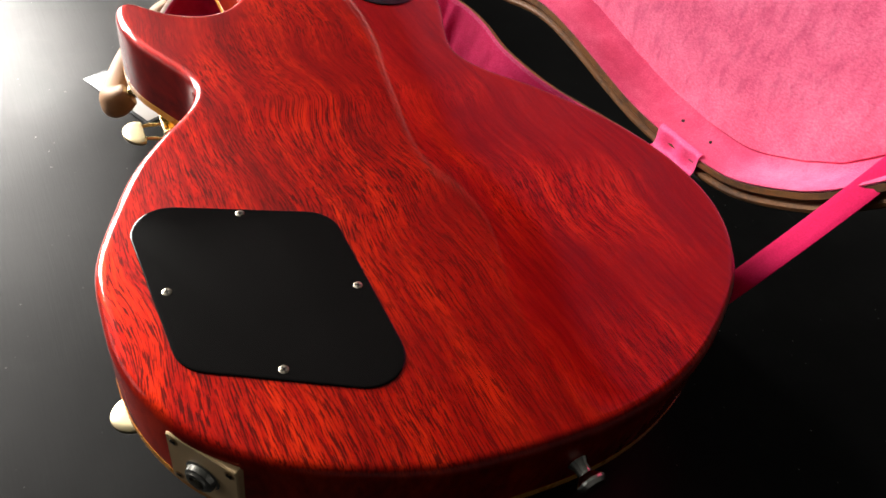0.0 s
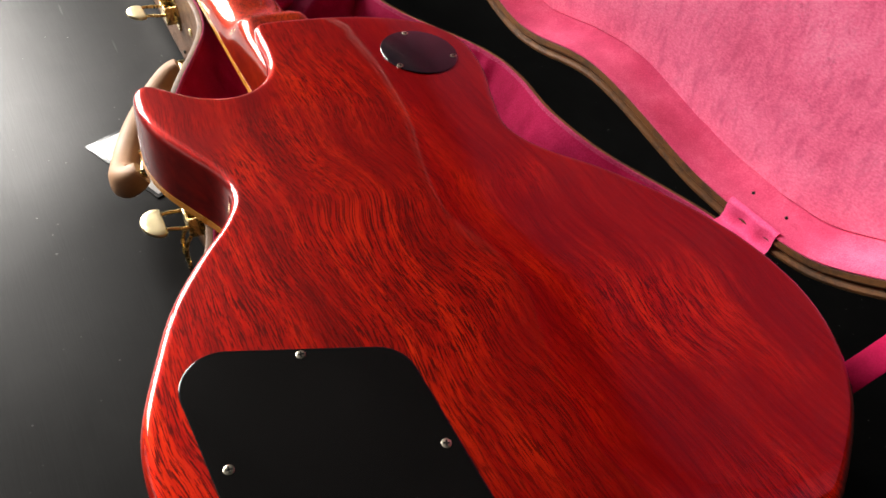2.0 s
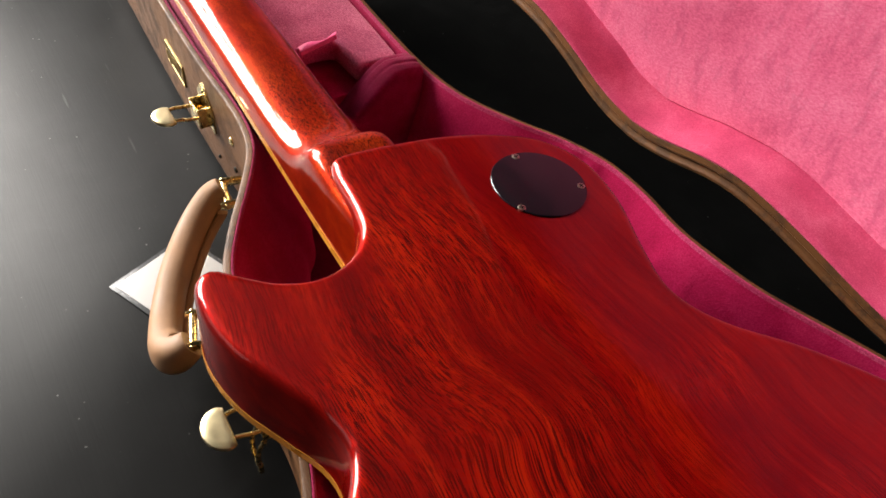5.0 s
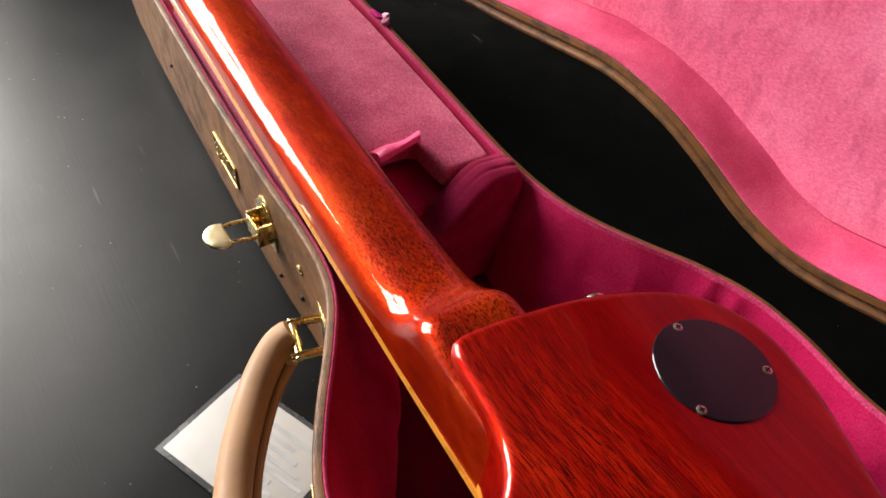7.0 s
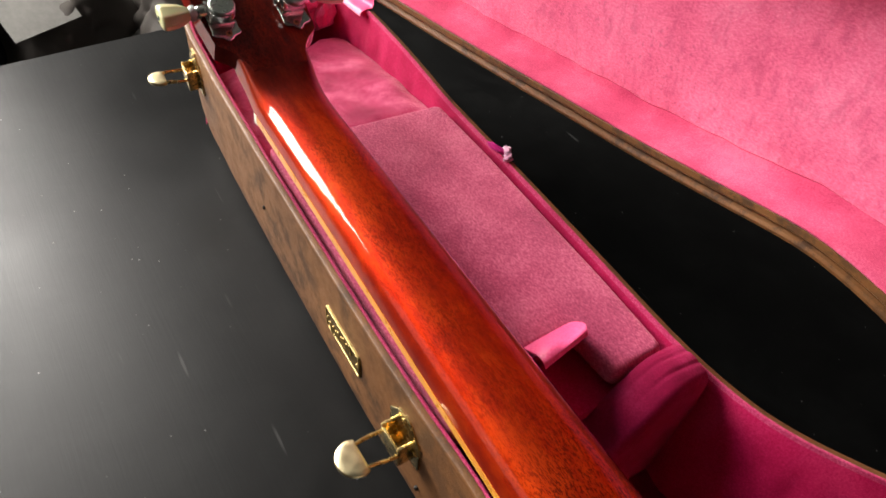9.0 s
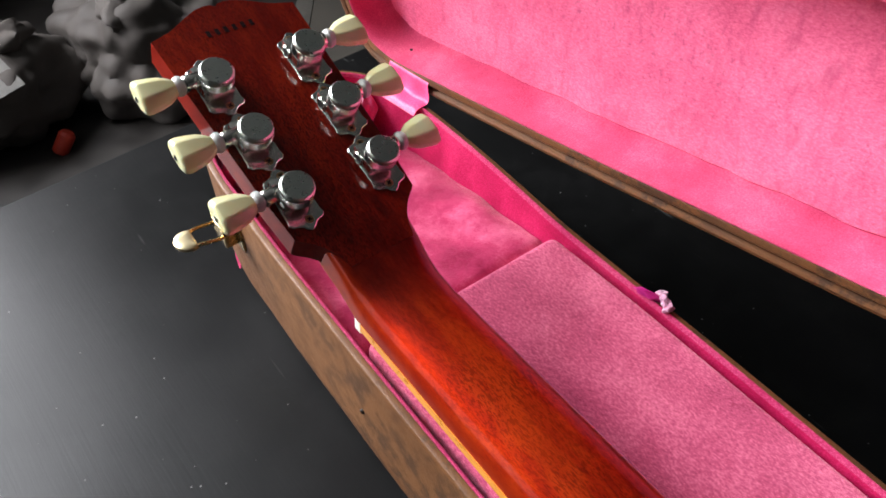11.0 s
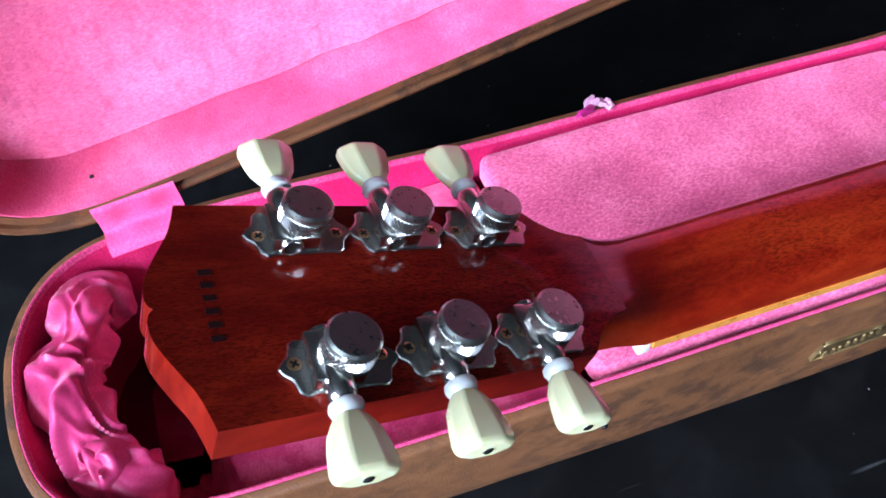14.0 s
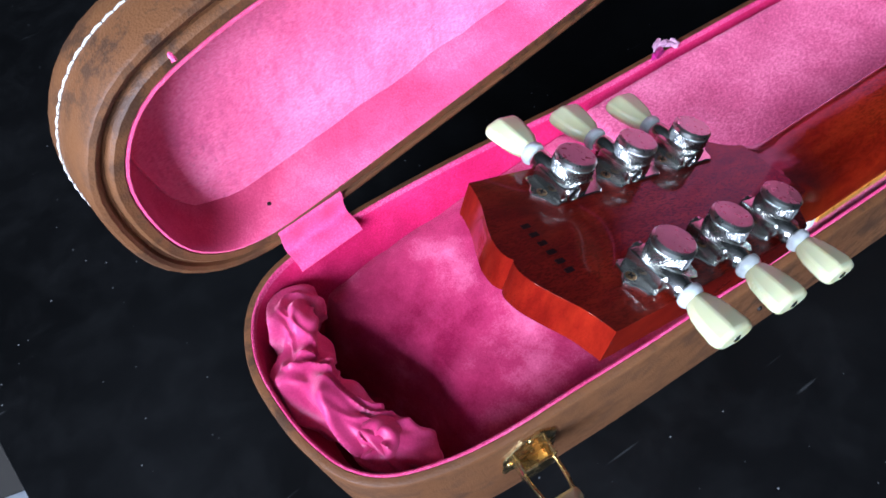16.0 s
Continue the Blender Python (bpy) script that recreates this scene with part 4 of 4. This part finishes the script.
# the waist latch's catch, hanging down
m = wall_at(-0.089, 0.353, 0.066)
bm = bmesh.new()
for a in (-0.005, 0.005):
    sweep(bm, [m @ Vector(p) for p in smooth_path([(0.010, a, -0.004), (0.014, a, -0.012), (0.015, a * 0.9, -0.024), (0.0145, a * 0.5, -0.031)], 4)], lambda k, n: oval(0.0010, 0.0014, 8), m.col[0].to_3d())
box(bm, (0.0128, -0.0045, -0.037), (0.0158, 0.0045, -0.029), 0.0012, m)
part("catch", bm, BRASS, waist, "hanging brass catch")

# maker's plate with illegible script, as bars
m = wall_at(-0.03, 0.6905, 0.0645)
bm = bmesh.new()
box(bm, (-0.001, -0.0225, -0.0092), (0.0010, 0.0225, 0.0092), 0.0004, m)
plate = part("name_plate", bm, PLATE_FACE, case, "tarnished brass plate with worn raised script")
bm = bmesh.new()
EDGE = resample(round_poly([(-0.0228, -0.0096), (0.0228, -0.0096), (0.0228, 0.0096), (-0.0228, 0.0096)], 0.0024, 4), 64)
rings(bm, [[m @ Vector((d, p.x, p.y)) for p in (inset(EDGE, i) if i else EDGE)] for i, d in ((0, -0.0005), (0, 0.0012), (0.0003, 0.0016), (0.0010, 0.0016), (0.0013, 0.0008))])
part("border", bm, PLATE_BRASS, plate, "raised brass border")
for k, (a, w, h) in enumerate(((-0.0145, 0.0030, 0.0046), (-0.0105, 0.0022, 0.0036), (-0.0070, 0.0024, 0.0024), (-0.0030, 0.0022, 0.0038), (0.0010, 0.0022, 0.0026), (0.0050, 0.0022, 0.0042), (0.0090, 0.0024, 0.0026), (0.0130, 0.0022, 0.0036))):
    bm = bmesh.new()
    box(bm, (0.0006, a - w, -h), (0.0019, a - w * 0.35, h), 0.0003, m @ pose(0, 0, 0, 18, 0, 0))
    part("script_bar", bm, PLATE_BRASS, plate)
for a in (-0.020, 0.020):
    bm = bmesh.new()
    lathe(bm, [(0.0014, 0), (0.0013, 0.0006), (0.0006, 0.001)], m @ pose(0.001, a, 0) @ pose(0, 0, 0, 0, 90, 0), 12)
    part("pin", bm, PLATE_BRASS, plate)
for x, y, z, r, mat in ((-0.03, 0.566, 0.074, 0.0035, BRASS), (-0.03, 0.566, 0.048, 0.0022, RECESS), (-0.03, 0.823, 0.060, 0.0016, RECESS), (-0.03, 0.60, 0.035, 0.0016, RECESS)):
    bm = bmesh.new()
    lathe(bm, [(r, -0.001), (r, 0.0006), (r * 0.8, 0.0014), (r * 0.3, 0.0017)], wall_at(x, y, z) @ pose(0, 0, 0, 0, 90, 0), 16)
    part("stud", bm, mat, case)

# handle
GRIP = smooth_path([(-0.0460, 0.5340, 0.0635), (-0.0570, 0.5330, 0.0570), (-0.0750, 0.5185, 0.0480), (-0.0945, 0.4925, 0.0425), (-0.1075, 0.4685, 0.0400), (-0.1155, 0.4485, 0.0405), (-0.1175, 0.4365, 0.0440), (-0.1145, 0.4275, 0.0505), (-0.1065, 0.4262, 0.0560)], 6)
bm = bmesh.new()


def grip_shape(k, n):
    u = k / (n - 1)
    w = 0.0076 + 0.0018 * math.sin(math.pi * u) ** 0.7
    h = 0.0080 + 0.0036 * math.sin(math.pi * u) ** 0.6
    flare = math.exp(-((u - 0.80) / 0.12) ** 2)
    w, h = w + 0.0014 * flare, h + 0.0016 * flare
    return [(w * math.copysign(abs(c) ** 0.8, c), h * math.copysign(abs(s) ** 0.8, s)) for c, s in [(math.cos(2 * math.pi * i / 24), math.sin(2 * math.pi * i / 24)) for i in range(24)]]


sweep(bm, GRIP, grip_shape)
handle = part("handle", bm, LEATHER, case, "tan leather carrying handle with stitched seam")
bm = bmesh.new()


def seam_path(off, up):
    out = []
    for k in range(4, len(GRIP) - 4):
        t = (GRIP[k + 1] - GRIP[k - 1]).normalized()
        out.append(GRIP[k] + t.cross(Vector((0, 0, 1))).normalized() * off + Vector((0, 0, up)))
    return out


sweep(bm, seam_path(-0.0105, -0.0070), lambda k, n: oval(0.0026, 0.0040, 10))
part("seam", bm, LEATHER, handle)
for (x, y, z), (gx, gy, gz) in (((-0.034, 0.527, 0.064), (-0.0475, 0.5335, 0.0625)), ((-0.085, 0.427, 0.060), (-0.1065, 0.4262, 0.0560))):
    m = wall_at(x, y, z)
    bm = bmesh.new()
    box(bm, (-0.0015, -0.020, -0.010), (0.0012, 0.020, 0.010), 0.0004, m)
    bracket = part("handle_bracket", bm, BRASS, case, "brass handle bracket")
    t = (Vector((gx, gy, gz)) - m.translation)
    for a in (-0.0115, 0.0115):
        bm = bmesh.new()
        p0, p1 = m @ Vector((0.0, a, 0.0)), m @ Vector((max(0.014, t.length * 0.9), a, 0.0))
        sweep(bm, [p0, p0.lerp(p1, 0.5), p1, p1 + (p1 - p0).normalized() * 0.004], lambda k, n: oval(0.0016, 0.0036 if k < n - 1 else 0.0020, 12))
        part("prong", bm, BRASS, bracket)
    bm = bmesh.new()
    a, b = m @ Vector((max(0.014, t.length * 0.9), -0.0135, 0)), m @ Vector((max(0.014, t.length * 0.9), 0.0135, 0))
    sweep(bm, [a, a.lerp(b, 0.5), b], lambda k, n: oval(0.0024, 0.0024, 12))
    part("pin", bm, BRASS, bracket)

# compartment lid under the neck, with a finger notch
INNER = inset(CASE_OUT, 0.0088)


def wall_x(y, side):
    """The inner wall's x at y. side: -1 left, 1 right."""
    hits = []
    for i in range(len(INNER)):
        a, b = INNER[i], INNER[(i + 1) % len(INNER)]
        if (a.y - y) * (b.y - y) <= 0 and abs(a.y - b.y) > 1e-9:
            hits.append(a.x + (b.x - a.x) * (y - a.y) / (b.y - a.y))
    return min(hits) if side < 0 else max(hits)


left = [Vector((wall_x(y, -1) + 0.001, y)) for y in (0.586, 0.65, 0.70, 0.75, 0.80, 0.829)]
right = [Vector(p) for p in ((0.1232, 0.829), (0.1222, 0.76), (0.1193, 0.70), (0.1165, 0.634), (0.1125, 0.578))]
PANEL = resample(round_poly(left + right + [Vector((0.076, 0.577)), Vector((0.0745, 0.612)), Vector((0.030, 0.612)), Vector((0.024, 0.588))], 0.0056, 5), 300)
bm = bmesh.new()
rings(bm, loops_of(PANEL, [(0.001, 0.092), (0.0, 0.094), (0.0, 0.1022), (0.0005, 0.1042), (0.0016, 0.1057), (0.0032, 0.1064), (0.0044, 0.1066)]), True, True)
panel = part("compartment_lid", bm, PILE, case, "pink pile-covered compartment lid")
bm = bmesh.new()
loops = []
for k in range(13):
    s = k / 12
    back, front = Vector((0.041 + 0.033 * s, 0.6150, 0.1040 + 0.0035 * s)), Vector((0.038 + 0.030 * s, 0.5930 + 0.004 * s, 0.1155 + 0.0060 * s))
    arch = Vector((0, 0, 0.0030 + 0.0014 * math.sin(7 * s)))
    row = smooth_path([back, back.lerp(front, 0.3) + arch * 0.8, back.lerp(front, 0.68) + arch * 1.2, front + Vector((0, 0.0015, 0.0008)), front + Vector((0, 0.0, -0.0016))], 5)
    loops.append(row + [p - Vector((0, 0.0002, 0.0008)) for p in row[::-1]])
rings(bm, loops, True, True)
part("pull_tab", bm, SATIN, panel, "curled pink satin pull tab")
# the pocket floor seen through the notch
bm = bmesh.new()
box(bm, (0.004, 0.574, 0.078), (0.090, 0.640, 0.086), 0.001)
part("pocket_floor", bm, PLUSH, case)

# neck rest with a dipping top
bm = bmesh.new()
xs = [wall_x(0.57, -1) + 0.0005 + (wall_x(0.57, 1) - wall_x(0.57, -1) - 0.001) * k / 40 for k in range(41)]


def rest_top(x):
    def step(a, b):
        u = min(1, max(0, (x - a) / (b - a)))
        return u * u * (3 - 2 * u)
    return 0.066 + 0.0465 * step(0.040, 0.098) + 0.028 * (1 - step(-0.030, -0.008)) - 0.003 * step(0.108, 0.125)


loops = []
for x in xs:
    t = rest_top(x)
    g = min(1, max(0, (x - 0.062) / 0.030))
    row = [(x, 0.549, 0.030), (x, 0.549, t - 0.008), (x, 0.5496, t - 0.0045), (x, 0.5512, t - 0.0015)]
    for k in range(22):
        y = 0.553 + 0.020 * k / 21
        fold = sum(math.exp(-((y - c - 0.0008 * math.sin(x * 90)) / 0.0011) ** 2) for c in (0.5595, 0.5680))
        row.append((x, y, t + 0.0022 * math.sin(math.pi * k / 21) - 0.0008 * g * fold))
    loops.append(row + [(x, 0.5752, t - 0.002), (x, 0.576, t - 0.008), (x, 0.576, 0.030)])
rings(bm, loops, True, True)
part("neck_rest", bm, REST_VELVET, case, "crimson velvet neck rest, its crown creased")

# ramp in the head compartment
bm = bmesh.new()
loops = []
for k in range(37):
    u = k / 36
    y = 0.8315 + 0.1982 * u
    z = 0.0985 - 0.026 * (u / 0.8) ** 0.85
    a, b = wall_x(y, -1) - 0.001, wall_x(y, 1) - 0.0015
    row = []
    for j in range(31):
        x = a + (b - a) * j / 30
        edge_y = 0.978 + 0.30 * max(0, x - 0.045) + 0.004 * math.sin(x * 70)
        fall = min(1, max(0, (y - edge_y) / 0.030))
        h = z - 0.050 * fall * fall * (3 - 2 * fall) - 0.0060 * max(0, (j - 26) / 4) ** 2 - 0.0060 * max(0, 1 - k / 2) ** 2 - 0.012 * max(0, 1 - j / 5) ** 2 * min(1, max(0, (u - 0.4) / 0.3))
        h += 0.0046 * noise.noise(Vector((j * 0.17, k * 0.11, 3))) * min(1, k / 7) + 0.0016 * noise.noise(Vector((j * 0.6 + k * 0.35, k * 0.1, 9)))
        row.append(Vector((x, y, h)))
    loops.append(row + [Vector((p.x + 0.010 * (1 if p.x < 0.05 else -1), p.y, 0.0215)) for p in row[::-1]])
rings(bm, loops, True, True)
part("head_ramp", bm, RAMP_PLUSH, case, "wrinkled pink plush ramp")

# lid
H0, HD = Vector((0.222, 0.175, 0.112)), Vector((-0.0898, 1, 0)).normalized()
HN = Vector((HD.y, -HD.x, 0))
LID_OUT = resample(spline([(-0.15, 0.198), (-0.117, 0.155), (-0.089, 0.132), (-0.053, 0.1125), (-0.02, 0.1065), (0.02, 0.1053), (0.06, 0.1092), (0.118, 0.1225), (0.155, 0.1285), (0.182, 0.1268), (0.214, 0.1195), (0.240, 0.1168), (0.262, 0.1195), (0.285, 0.1262), (0.310, 0.1370), (0.340, 0.1480), (0.370, 0.1540), (0.40, 0.1555), (0.45, 0.1488), (0.51, 0.1408), (0.59, 0.1328), (0.67, 0.1245), (0.74, 0.1185), (0.81, 0.113), (0.85, 0.112), (0.88, 0.122), (0.902, 0.147), (0.910, 0.185), (0.906, 0.22), (0.885, 0.25), (0.85, 0.265), (0.78, 0.275), (0.6, 0.295), (0.45, 0.31), (0.36, 0.34), (0.30, 0.38), (0.25, 0.395), (0.2, 0.385), (0.14, 0.39), (0.08, 0.44), (0.0, 0.472), (-0.08, 0.46), (-0.14, 0.40), (-0.165, 0.32), (-0.165, 0.25)]), 240)
LEAN = 0.07  # the lid stands a little short of upright


def lid_pt(u, z, d):
    p = H0 + HD * u + HN * (d - LEAN * (z - H0.z))
    return (p.x, p.y, z)


def lid_loops(profile):
    return [[lid_pt(p.x, p.y, d) for p in (inset(LID_OUT, i) if i else LID_OUT)] for i, d in profile]
LN = normals(LID_OUT)
bm = bmesh.new()
rings(bm, lid_loops([(0.0156, 0.004), (0.0152, -0.0012), (0.0145, -0.0022), (0.0104, -0.0022), (0.0092, -0.0010), (0.0085, 0.0016), (0.0066, 0.0016), (0.0055, -0.0002), (0.0036, -0.0010), (0.0013, -0.0002), (0.0, 0.0018), (0.0, 0.034), (0.0012, 0.0400), (0.005, 0.0445), (0.012, 0.0468), (0.03, 0.0480)]), False, True)
lid = part("lid", bm, CASE, case, "brown leatherette lid standing open")
bm = bmesh.new()
PADS = [(0.0150, 0.001), (0.0154, -0.0024), (0.0164, -0.0028), (0.0174, -0.0012), (0.0180, 0.004), (0.0186, 0.012), (0.0194, 0.018), (0.0206, 0.0235), (0.0228, 0.0272), (0.0246, 0.0288), (0.0255, 0.0302), (0.0266, 0.0288), (0.0300, 0.0284), (0.036, 0.0280), (0.047, 0.0276)]
loops = []
for k, (i, d) in enumerate(PADS):
    loop = []
    for p, q in zip(LID_OUT, LN):
        w = 0.0 if k < 4 else 0.0012 * noise.noise(Vector((p.x * 50, p.y * 50, d * 60)))
        c = p - q * (i + w)
        s = min(1, max(0, (p.x - 0.14) / 0.24))
        loop.append(lid_pt(c.x, c.y, d * (1 - 0.10 * s * s * (3 - 2 * s)) + w))
    loops.append(loop)
rings(bm, loops[10:], False, True)
part("lid_lining", bm, LID_PLUSH, lid, "padded plush lid lining, its pink lightened for the light it catches")
bm = bmesh.new()
rings(bm, loops[:11])
part("lining_side", bm, SIDE_PLUSH, lid, "plush round the lid's side, its pink darkened for shade")
# stitching round the lid's side
bm = bmesh.new()
SEW = resample(LID_OUT, 420)
SN = normals(SEW)
for k in range(0, 420):
    a, b = SEW[k] + SN[k] * 0.0002, SEW[(k + 1) % 420] + SN[(k + 1) % 420] * 0.0002
    a, b = a.lerp(b, 0.04), a.lerp(b, 0.94)
    sweep(bm, [lid_pt(a.x, a.y, 0.0260), lid_pt(*(a.lerp(b, 0.5) + SN[k] * 0.0004), 0.0261), lid_pt(b.x, b.y, 0.0260)], lambda j, n: oval(0.00055, 0.0006 if j == 1 else 0.0005, 6))
tagged(part("stitching", bm, THREAD, lid, "white saddle stitching"), kind="stuff")

# hinge covers: satin strips from base to lid
def strip(u0, u1, reach):
    bm = bmesh.new()
    route = smooth_path([(-0.0165, 0.1035, 0), (-0.0140, 0.1070, 0), (-0.0090, 0.1082, 0), (-0.0035, 0.1083, 0), (-0.0022, 0.1130, 0), (-0.0036, 0.1200, 0), (-0.0038, 0.1240, 0), (-0.0010, 0.1258 + reach, 0)], 4)
    loops = []
    for k in range(19):
        u = u0 + (u1 - u0) * k / 18
        row = []
        for j, p in enumerate(route):
            v = 0.0004 * math.sin(k * 0.7) * math.sin(math.pi * j / (len(route) - 1))
            row.append(H0 + HD * u + HN * (p.x + v) + Vector((0, 0, p.y - H0.z + v)))
        loops.append(row + [q + (HN * 0.7 + Vector((0, 0, -0.7))) * 0.0008 for q in row[::-1]])
    rings(bm, loops, True, True)
    strap = part("hinge_cover", bm, SATIN, case, "pink satin hinge cover")
    for u in (u0 + 0.006, u1 - 0.006):
        bm = bmesh.new()
        p = H0 + HD * u + HN * 0.012 + Vector((0, 0, 0.1285 + reach - H0.z))
        lathe(bm, [(0.0012, -0.0006), (0.0010, 0.0006), (0.0004, 0.0009)], upright(p, -HN + Vector((0, 0, 0.4))), 10)
        part("tack", bm, RECESS, strap)


strip(-0.019, 0.020, 0.0)
strip(0.806, 0.846, 0.002)
# lid stay ribbon near the tail
bm = bmesh.new()
a, b = Vector((0.158, 0.0665, 0.088)), Vector((0.2415, 0.052, 0.203))
route = [a.lerp(b, k / 16) + Vector((0, 0, -0.004 * math.sin(math.pi * k / 16))) for k in range(17)]
sweep(bm, route, lambda k, n: [(-0.0080, 0.0), (-0.004, 0.0012), (0.0, 0.0003), (0.004, 0.0012), (0.0080, 0.0), (0.0080, -0.0008), (0.004, 0.0004), (0, -0.0005), (-0.004, 0.0004), (-0.0080, -0.0008)], (0, 0, 1))
part("lid_stay", bm, RIBBON, case, "hot pink ribbon holding the lid")

# crumpled plush roll at the head end
cloth = thing("plush_cloth", "crumpled pink velvet cloth tucked into the case's end", "cloth", Matrix.Identity(4))
bm = bmesh.new()
ROLL = smooth_path([(0.122, 1.022, 0.072), (0.119, 1.034, 0.088), (0.108, 1.036, 0.094), (0.096, 1.038, 0.092), (0.082, 1.043, 0.092), (0.067, 1.043, 0.095), (0.051, 1.039, 0.096), (0.036, 1.034, 0.094), (0.023, 1.026, 0.086), (0.016, 1.016, 0.068)], 40)


def roll_shape(k, n):
    u = k / (n - 1)
    out = []
    fat = 0.0150 * (0.90 + 0.10 * math.sin(u * 13 + 1.4)) * min(1, u * 9 + 0.55) * min(1, (1 - u) * 7 + 0.5)
    for i in range(120):
        a = 2 * math.pi * i / 120
        v = Vector((math.cos(a) * 0.8, math.sin(a) * 0.8, u * 4))
        w = noise.noise(v)
        crest = 1 - math.sqrt(math.sin(1.5 * a + u * 11 + 1.5 * w) ** 2 + 0.02)
        fold = 1 - math.sqrt(math.sin(2.5 * a + u * 19 + 3.0 * noise.noise(v * 1.1 + Vector((4, 0, 0)))) ** 2 + 0.03)
        tuck = 1 - math.sqrt(math.sin(3.5 * a - u * 24 + 3.5 * noise.noise(v * 1.5 + Vector((0, 0, 8)))) ** 2 + 0.03)
        some = min(1, max(0, 1.8 * noise.noise(v * 0.9 + Vector((0, 7, 0))) + 0.5))
        f = 0.68 + 0.46 * crest + 0.34 * fold * some + 0.24 * tuck * (1 - some) + 0.16 * w
        out.append((fat * f * math.cos(a), fat * f * math.sin(a)))
    return out


sweep(bm, ROLL, roll_shape)
part("roll", bm, VELVET, cloth, smooth=60)
# its gathered end, puckered like a rosette
bm = bmesh.new()
m = upright((0.0275, 1.0340, 0.0995), (-0.35, 0.25, 1))
loops = []
for k in range(13):
    r = 0.0012 + 0.0135 * k / 12
    row = []
    for i in range(64):
        a = 2 * math.pi * i / 64
        spin = a * 4 + 5.0 * k / 12 + 1.5 * noise.noise(Vector((math.cos(a), math.sin(a), 2)))
        pleat = 1 - abs(math.sin(spin / 2)) ** 0.7
        h = 0.0060 * math.sin(math.pi * min(1, k / 9)) ** 0.8 * (0.35 + 0.65 * pleat) - 0.011 * max(0, (k - 7) / 5) ** 2
        row.append(m @ Vector((r * math.cos(a) * (1 + 0.10 * noise.noise(Vector((math.cos(a) * 1.5, math.sin(a) * 1.5, 5)))), r * math.sin(a), h)))
    loops.append(row)
rings(bm, loops, True, False)
part("gathered_end", bm, VELVET, cloth, smooth=60)

# a scrap of tape on the rim
scrap = thing("tape_scrap", "torn scrap of pale and magenta tape on the case rim", "tape", pose(0.131, 0.757, RIM, 0, 0, 4) @ Matrix.Scale(0.62, 4))
bm = bmesh.new()
for k in range(4):
    crumpled(bm, pose(-0.004 + 0.003 * k, -0.012 + 0.0045 * k, 0.004, 20 * k, 12 * k, 35 * k), (0.0055, 0.004, 0.0035), k * 2.3, 0.7, 2)
part("tape", bm, TAPE, scrap, smooth=0)
bm = bmesh.new()
crumpled(bm, pose(-0.004, 0.010, 0.0045, 10, 0, 20), (0.0035, 0.012, 0.0035), 5.5, 0.6, 2)
part("tape_tail", bm, MAGENTA, scrap, "magenta strip", smooth=0)
tuft = thing("plush_tuft", "loose pink tuft of lining beside the neck", "fabric", pose(-0.0165, 0.585, RIM + 0.004, 0, 0, 8))
bm = bmesh.new()
crumpled(bm, Matrix.Identity(4), (0.0035, 0.017, 0.004), 2.2, 0.5, 3)
part("tuft", bm, SATIN, tuft)

rag = thing("plush_tuft", "torn pale pink tuft on the lining's lip of the lid", "fabric", pose(0.128, 1.026, 0.256))
bm = bmesh.new()
crumpled(bm, pose(0, 0, 0, 0, 30, 10), (0.0010, 0.0010, 0.0020), 6.1, 0.6, 3)
part("tuft", bm, SATIN, rag)

# ---- laminated card under the handle ----
card = thing("laminated_card", "white laminated card with grey print lying on the table", "card", pose(-0.129, 0.538, 0.0004, 0, 0, 24.2))
bm = bmesh.new()
box(bm, (0, -0.088, 0), (0.066, 0, 0.0008), 0.0002)
part("laminate", bm, LAMINATE, card, "dark grey laminate edge")
bm = bmesh.new()
box(bm, (0.0032, -0.085, 0.0007), (0.0628, -0.0032, 0.0012), 0.0002)
sheet = part("paper", bm, PAPER, card)
for k in range(7):
    bm = bmesh.new()
    w = 0.040 - 0.006 * ((k * 7) % 4)
    x = 0.0520 - 0.0058 * k
    box(bm, (x - 0.0015, -0.040 - w - 0.0005 * k, 0.0011), (x + 0.0013, -0.040 - 0.0005 * k, 0.0014))
    part("print_line", bm, PRINT, sheet, "unreadable grey print", 0)
